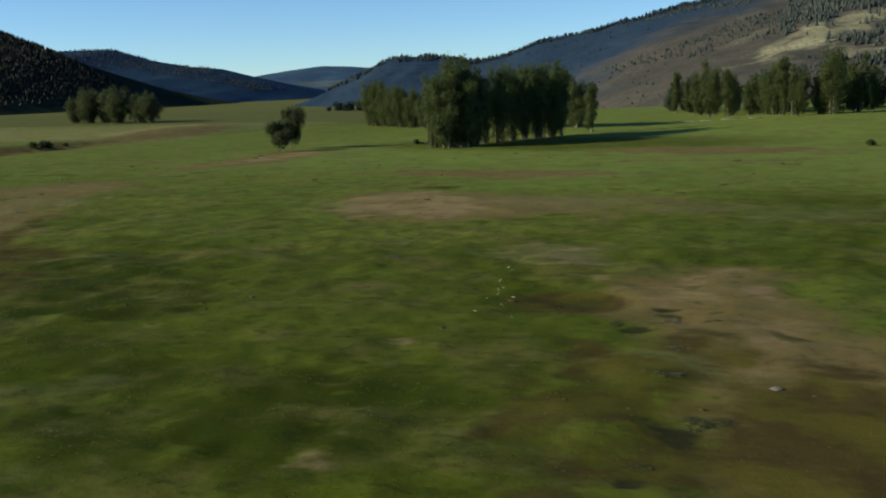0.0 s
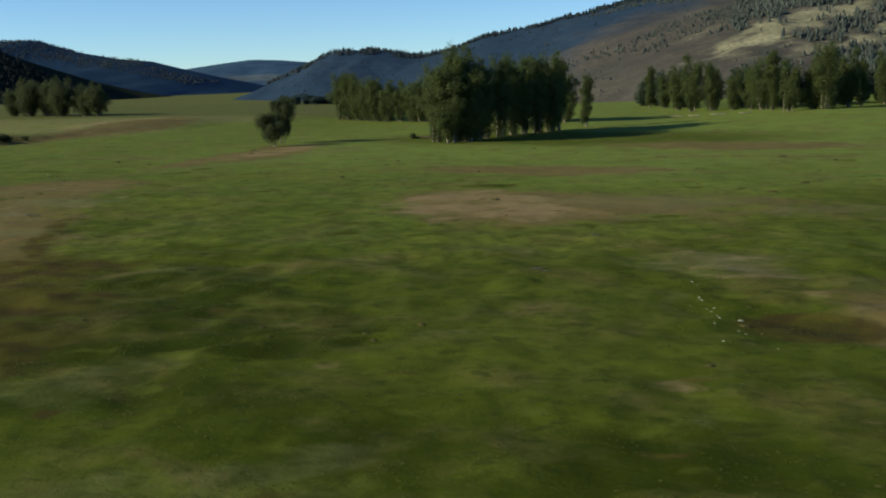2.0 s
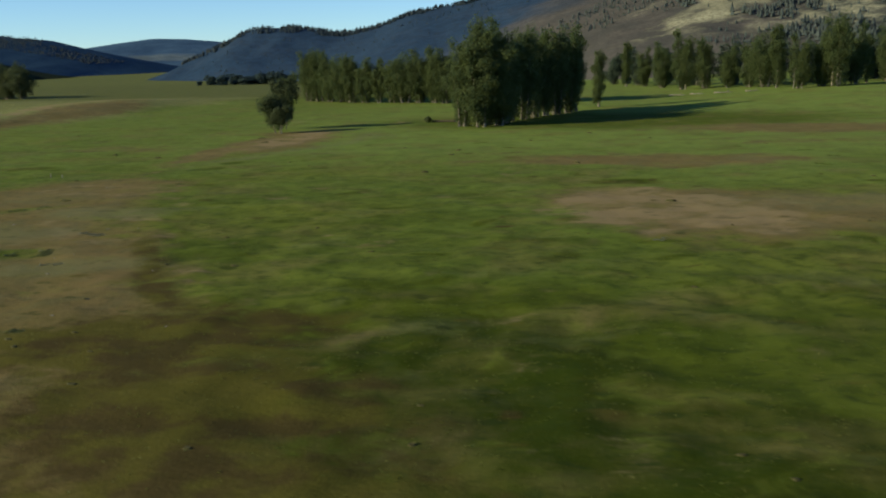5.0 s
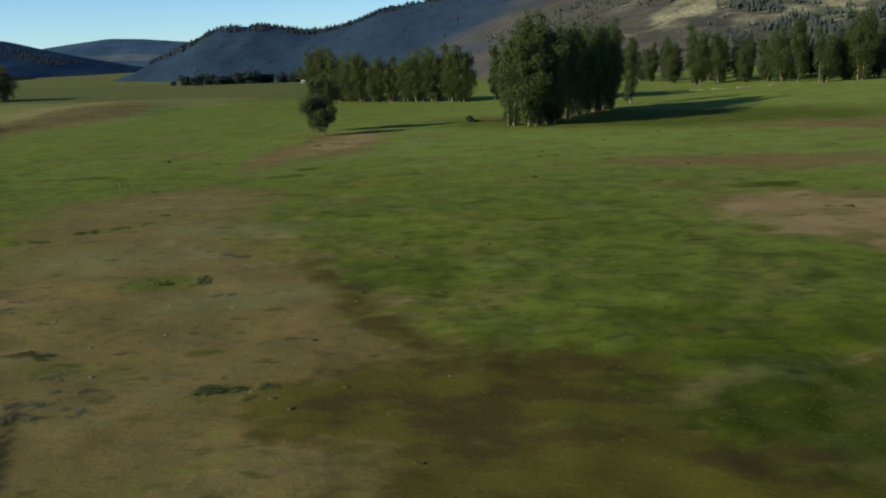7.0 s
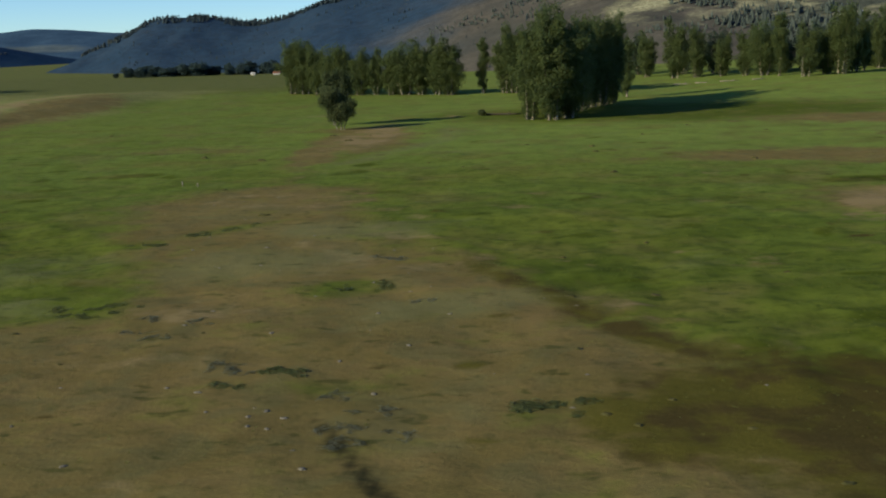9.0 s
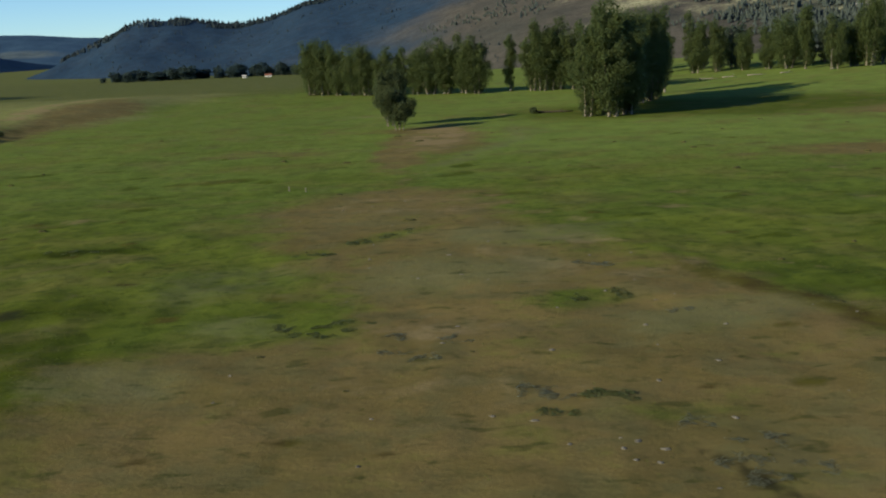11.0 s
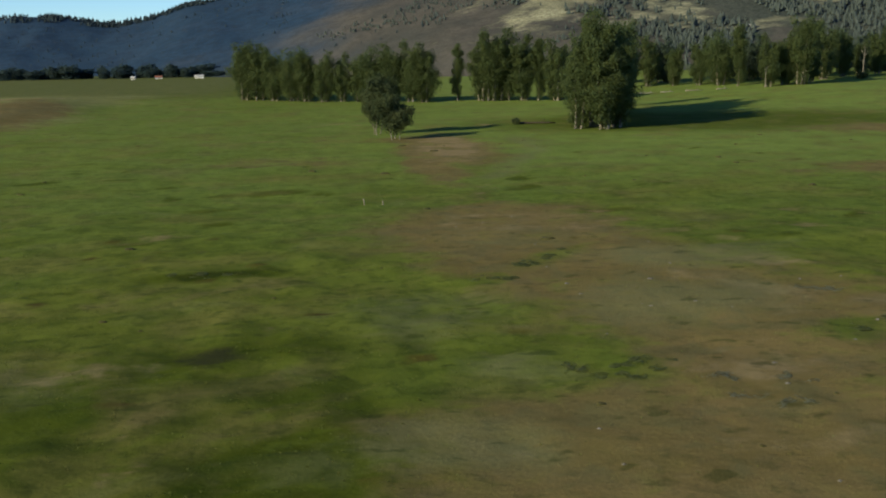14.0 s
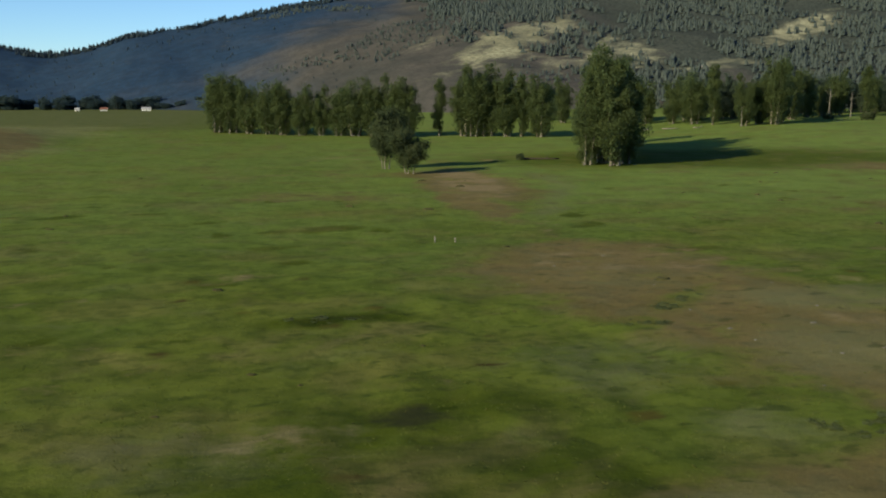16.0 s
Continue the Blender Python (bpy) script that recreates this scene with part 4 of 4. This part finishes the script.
for i, (x, y, h) in enumerate([(-104.5, 226, 2.0), (-105, 222, 1.5), (-103.5, 232, 1.1)]):
    place_tree("shrub", x, y, h, 40 * i, 1.2, "dark shrub on top of the eroded bank", "shrubs on the bank")
place_tree("shrub", -6.6, 236, 1.3, 20, 0.9, "small dark shrub beside its log-shaped shadow strip")
SAGE_SPOTS = [(-18.4, 97.4), (-17.4, 97.0), (-12.2, 90.3), (-11.5, 88.8), (-9.6, 89.7), (-10.9, 91.7), (-12.4, 93.8), (-24.0, 105.2), (-24.4, 102.5), (-22.9, 101.9), (-21.4, 104.5), (-12.1, 118.3), (-13.2, 118.7), (-9.8, 108.3), (67.2, 82.6), (67.8, 72.0), (68.6, 77.0), (46.3, 113.9), (44.2, 98.0), (30.9, 117.3)]
rng = np.random.default_rng(41)
for i, (x, y) in enumerate(SAGE_SPOTS):
    for k in range(3):
        place_tree("sage", x + rng.uniform(-0.7, 0.7), y + rng.uniform(-0.5, 0.5), rng.uniform(0.08, 0.15), 77 * i + 120 * k, rng.uniform(1.0, 2.0), group="sage clumps")
# weed patches: x, y, spread along, spread across, turn, how many
for i, (cx, cy, along, across, turn, many) in enumerate([(-26.3, 129.6, 3.6, 0.6, 43, 13), (-31.4, 123.8, 1.4, 0.6, 30, 5), (-28, 107, 2.4, 1.2, 0, 11), (-13.7, 111.5, 1.6, 0.9, 0, 5), (-3.8, 91.8, 1.5, 0.9, 0, 9), (-15.2, 96.4, 1.5, 0.3, -15, 6), (-17.4, 94.9, 0.6, 0.3, 0, 2),
                                                         (65.2, 81.6, 1.0, 0.3, 0, 3), (67.2, 84.4, 0.8, 0.3, 0, 3), (70.6, 65.8, 0.9, 0.5, 0, 4), (68.4, 61.4, 0.6, 0.3, 0, 2), (-48.3, 128.3, 3.6, 0.6, 4, 7)]):
    c, s = math.cos(radians(turn)), math.sin(radians(turn))
    for k in range(many):
        u, v = rng.uniform(-1, 1) * along, rng.uniform(-1, 1) * across
        place_tree("weed", cx + u * c - v * s, cy + u * s + v * c, rng.uniform(0.08, 0.17), 59 * i + 97 * k, rng.uniform(1.4, 2.8), group="weed clumps")


def make_rock(seed, size):
    rng = np.random.default_rng(seed)
    bm = bmesh.new()
    bmesh.ops.create_icosphere(bm, subdivisions=2, radius=1)
    for v in bm.verts:
        v.co = Vector((v.co.x * 1.25, v.co.y * 0.9, v.co.z * 0.6)) * size * rng.uniform(0.82, 1.12)
    return tagged(part("rock", bm, ROCK), "pale grey rock lying on bare earth", "rock", "rocks on the bare ground")


STONES = [make_rock(s, 0.3) for s in (1, 2, 3)]
rng = np.random.default_rng(9)
for i, (x, y) in enumerate([(73.0, 71.4), (-12.6, 121), (-9.5, 110.5), (-18, 133), (-13, 98), (-20, 95), (-15, 92), (-10, 100), (-22, 104), (-6, 96), (-3, 92), (-16, 109), (-24, 117), (-8, 103),
                            (-19, 126), (-27, 122), (-13, 112), (-19.4, 115.5), (-23.6, 116.6), (-12.1, 102.5), (-14.6, 90.2), (-13.2, 88.1), (-15.6, 91.4), (-12.6, 86.6), (-21, 87), (-11, 94), (-17, 102), (-2, 99)]):
    s = (0.8 if i == 0 else rng.uniform(0.18, 0.45))
    ob = STONES[i] if i < 3 else copy_thing(STONES[i % 3], Matrix.Identity(4))
    drop_at(ob, x, y, 70 * i, s, 1.0, 0.02)


def make_shadow_log(length, radius):
    root = tagged(new("fallen_log"), "dark log shape in place of the shrub's shadow", "log")
    bm = bmesh.new()
    tube(bm, [Vector((length * (u - 0.5), 0.12 * math.sin(5 * u), radius)) for u in (0, 0.25, 0.5, 0.75, 1)], [radius * f for f in (1.2, 1.0, 0.9, 0.8, 0.5)], 9)
    part("log_stem", bm, DEADWOOD, root)
    bm = bmesh.new()
    tube(bm, [Vector((0.6, 0, radius)), Vector((1.2, 0.2, radius + 0.35)), Vector((1.5, 0.35, radius + 0.75))], [0.09, 0.06, 0.02], 6)
    part("branch_stub", bm, DEADWOOD, root)
    return root


# Dark log laid where the shrub's long shadow falls, standing for it.
drop_at(make_shadow_log(6.5, 0.2), -2.6, 236.2, -3)

# pale driftwood logs along the tree line
for i, (x, y, length) in enumerate([(48, 322, 5.0), (53, 320, 4.0), (60, 318, 6.0), (67, 316, 4.5)]):
    log = tagged(new("fallen_log"), "pale weathered fallen log below the trees", "log", "pale logs below the tree line")
    bm = bmesh.new()
    tube(bm, [Vector((length * (u - 0.5), 0.15 * math.sin(4 * u + i), 0.12)) for u in (0, 0.3, 0.6, 1)], [0.16, 0.15, 0.12, 0.07], 8)
    part("log_stem", bm, DRIFTWOOD, log)
    bm = bmesh.new()
    tube(bm, [Vector((0.4, 0, 0.2)), Vector((0.9, 0.3, 0.5)), Vector((1.2, 0.4, 0.8))], [0.09, 0.06, 0.02], 6)
    part("branch_stub", bm, DRIFTWOOD, log)
    drop_at(log, x, y, -8 + 9 * i)

# weathered stakes
for i, (x, y, h) in enumerate([(-37.7, 154.0, 0.6), (-36.0, 153.6, 0.45)]):
    bm = bmesh.new()
    tube(bm, [Vector((0, 0, -0.3)), Vector((0.01, 0, h * 0.5)), Vector((0.03 * (i - 1), 0.02, h))], [0.06, 0.055, 0.05], 8)
    ob = tagged(part("wooden_stake", bm, POSTWOOD), "short pale weathered wooden stake in the grass", "post", "stakes in the meadow")
    drop_at(ob, x, y)


# ---------------------------------------------------------------- far houses
def box(bm, x0, x1, y0, y1, z0, z1):
    vs = [bm.verts.new((x, y, z)) for z in (z0, z1) for x, y in ((x0, y0), (x1, y0), (x1, y1), (x0, y1))]
    for f in ((3, 2, 1, 0), (4, 5, 6, 7), (0, 1, 5, 4), (1, 2, 6, 5), (2, 3, 7, 6), (3, 0, 4, 7)):
        bm.faces.new([vs[i] for i in f])


def make_house(w, d, h, roof, label, paint=None):
    root = tagged(new("house"), label, "house")
    bm = bmesh.new()
    box(bm, -w / 2, w / 2, -d / 2, d / 2, -0.5, h)
    part("wall", bm, paint or HOUSE_WHITE, root)
    bm = bmesh.new()
    e, top = 0.4, h + 0.38 * d
    prof = [(-d / 2 - e, h - 0.15), (0, top), (d / 2 + e, h - 0.15), (d / 2 + e, h + 0.05), (0, top + 0.22), (-d / 2 - e, h + 0.05)]
    a = [bm.verts.new((-w / 2 - e, y, z)) for y, z in prof]
    b = [bm.verts.new((w / 2 + e, y, z)) for y, z in prof]
    bm.faces.new(a[::-1])
    bm.faces.new(b)
    for i in range(6):
        bm.faces.new((a[i], a[(i + 1) % 6], b[(i + 1) % 6], b[i]))
    bmesh.ops.recalc_face_normals(bm, faces=bm.faces)
    part("roof", bm, roof, root)
    for i, x in enumerate((-w * 0.3, w * 0.3)):
        bm = bmesh.new()
        box(bm, x - 0.5, x + 0.5, -d / 2 - 0.05, -d / 2 + 0.1, h * 0.4, h * 0.8)
        part("window", bm, WINDOW_DARK, root)
    bm = bmesh.new()
    box(bm, -0.5, 0.5, -d / 2 - 0.06, -d / 2 + 0.1, 0, 2.05)
    part("door", bm, DEADWOOD, root)
    return root


drop_at(make_house(9, 5, 2.4, ROOF_RED, "small white ranch house with a red roof"), -135, 655, 8, 0.44)
drop_at(make_house(5, 4, 2.2, ROOF_GREY, "small white shed with a grey roof"), -149, 652, -5, 0.48)
hill_house = make_house(8, 5, 2.4, ROOF_GREY, "cream cabin with a grey roof on the lower mountainside", POSTWOOD)
drop_at(hill_house, 170, 522, 10, 0.38)
hill_house.location.z = float(RANGE(np.array([170.0]), np.array([522.0]))[0]) + 0.2
drop_at(make_house(10, 5, 2.4, ROOF_GREY, "white ranch house with a grey roof"), -111, 650, 4, 0.5)


# ---------------------------------------------------------------- grass tufts
def tufts(name, count, seed, x0, x1, y0, y1, size, label):
    rng = np.random.default_rng(seed)
    x, y = rng.uniform(x0, x1, count), rng.uniform(y0, y1, count)
    keep = rng.random(count) < (1.05 - 0.9 * np.clip(bare_field(x, y), 0, 1)) * smooth(vnoise(x / 3, y / 3, 50, 3), 0.3, 0.62)
    x, y = x[keep], y[keep]
    n, blades = len(x), 5
    z = ground_height(x, y) - 0.03
    h = size * rng.uniform(0.4, 1.2, (n, blades))
    a = rng.uniform(0, 6.28, (n, blades))
    lean = rng.uniform(0.2, 0.9, (n, blades)) * h
    w = 0.16 * h + 0.02
    bx, by = x[:, None] + 0.25 * size * np.cos(a), y[:, None] + 0.25 * size * np.sin(a)
    zz = np.repeat(z[:, None], blades, 1)
    p1 = np.stack([bx - w * np.sin(a), by + w * np.cos(a), zz], -1)
    p2 = np.stack([bx + w * np.sin(a), by - w * np.cos(a), zz], -1)
    p3 = np.stack([bx + lean * np.cos(a), by + lean * np.sin(a), zz + h], -1)
    v = np.stack([p1, p2, p3], 2).reshape(-1, 3)
    f = np.arange(len(v)).reshape(-1, 3)
    ob = new(name, array_mesh(name, v, f, BLADE, flat=True))
    return tagged(ob, label, "grass", kind="stuff")


tufts("grass", 70000, 1, -70, 90, 25, 130, 0.075, "short green meadow grass in tufts")
tufts("grass", 9000, 2, -110, 110, 130, 220, 0.10, "green meadow grass farther out")


def clods(name, count, seed, x0, x1, y0, y1, low, high, material, label, category, keep=None):
    """Small ragged lumps lying on the ground, all in one mesh."""
    rng = np.random.default_rng(seed)
    x, y = rng.uniform(x0, x1, count), rng.uniform(y0, y1, count)
    if keep:
        ok = keep(x, y)
        x, y = x[ok], y[ok]
    n, sides = len(x), 7
    z = ground_height(x, y)
    r = rng.uniform(low, high, n)[:, None]
    turn = rng.uniform(0, 6.28, n)[:, None] + np.arange(sides) * 2 * np.pi / sides
    long = rng.uniform(1.0, 2.2, n)[:, None]
    rim = r * rng.uniform(0.7, 1.3, (n, sides))
    outer = np.stack([x[:, None] + long * rim * np.cos(turn), y[:, None] + rim * np.sin(turn), np.repeat(z[:, None] - 0.05, sides, 1)], -1)
    inner = np.stack([x[:, None] + 0.55 * long * rim * np.cos(turn), y[:, None] + 0.55 * rim * np.sin(turn), z[:, None] + 0.45 * r * rng.uniform(0.6, 1.2, (n, sides))], -1)
    v = np.concatenate([outer, inner], 1).reshape(-1, 3)
    k = np.arange(n)[:, None] * 2 * sides
    i = np.arange(sides)[None, :]
    side = np.stack([k + i, k + (i + 1) % sides, k + sides + (i + 1) % sides, k + sides + i], -1).reshape(-1, 4)
    tris = np.concatenate([side[:, [0, 1, 2]], side[:, [0, 2, 3]]])
    fan = np.concatenate([np.concatenate([k + sides, k + sides + j, k + sides + j + 1], 1) for j in range(1, sides - 1)])
    ob = new(name, array_mesh(name, v, np.concatenate([tris, fan]), material, flat=True))
    return tagged(ob, label, category, kind="stuff")


CLOD = mottled("dark_sod", (0.052, 0.048, 0.016), (0.036, 0.036, 0.012), 2.0, 0.95)
clods("sod_lumps", 130, 5, -60, 85, 30, 130, 0.07, 0.20, CLOD, "small dark lumps of sod and dung on the ground", "sod")
clods("sod_lumps", 40, 6, -95, 95, 130, 215, 0.15, 0.4, CLOD, "dark sod lumps farther out in the meadow", "sod")
clods("pebbles", 70, 7, -38, 6, 82, 150, 0.05, 0.12, ROCK, "small pale stones on the bare earth", "stones", lambda x, y: bare_field(x, y) > 0.6)
FLOWER = mottled("white_petals", (0.42, 0.43, 0.35), (0.32, 0.33, 0.25), 3.0)
clods("wildflowers", 30, 8, 53, 59, 80, 96, 0.03, 0.08, FLOWER, "small white wildflowers in a loose patch", "flowers", lambda x, y: np.abs((x - 54.5) - (94 - y) * 0.22) < 1.4)
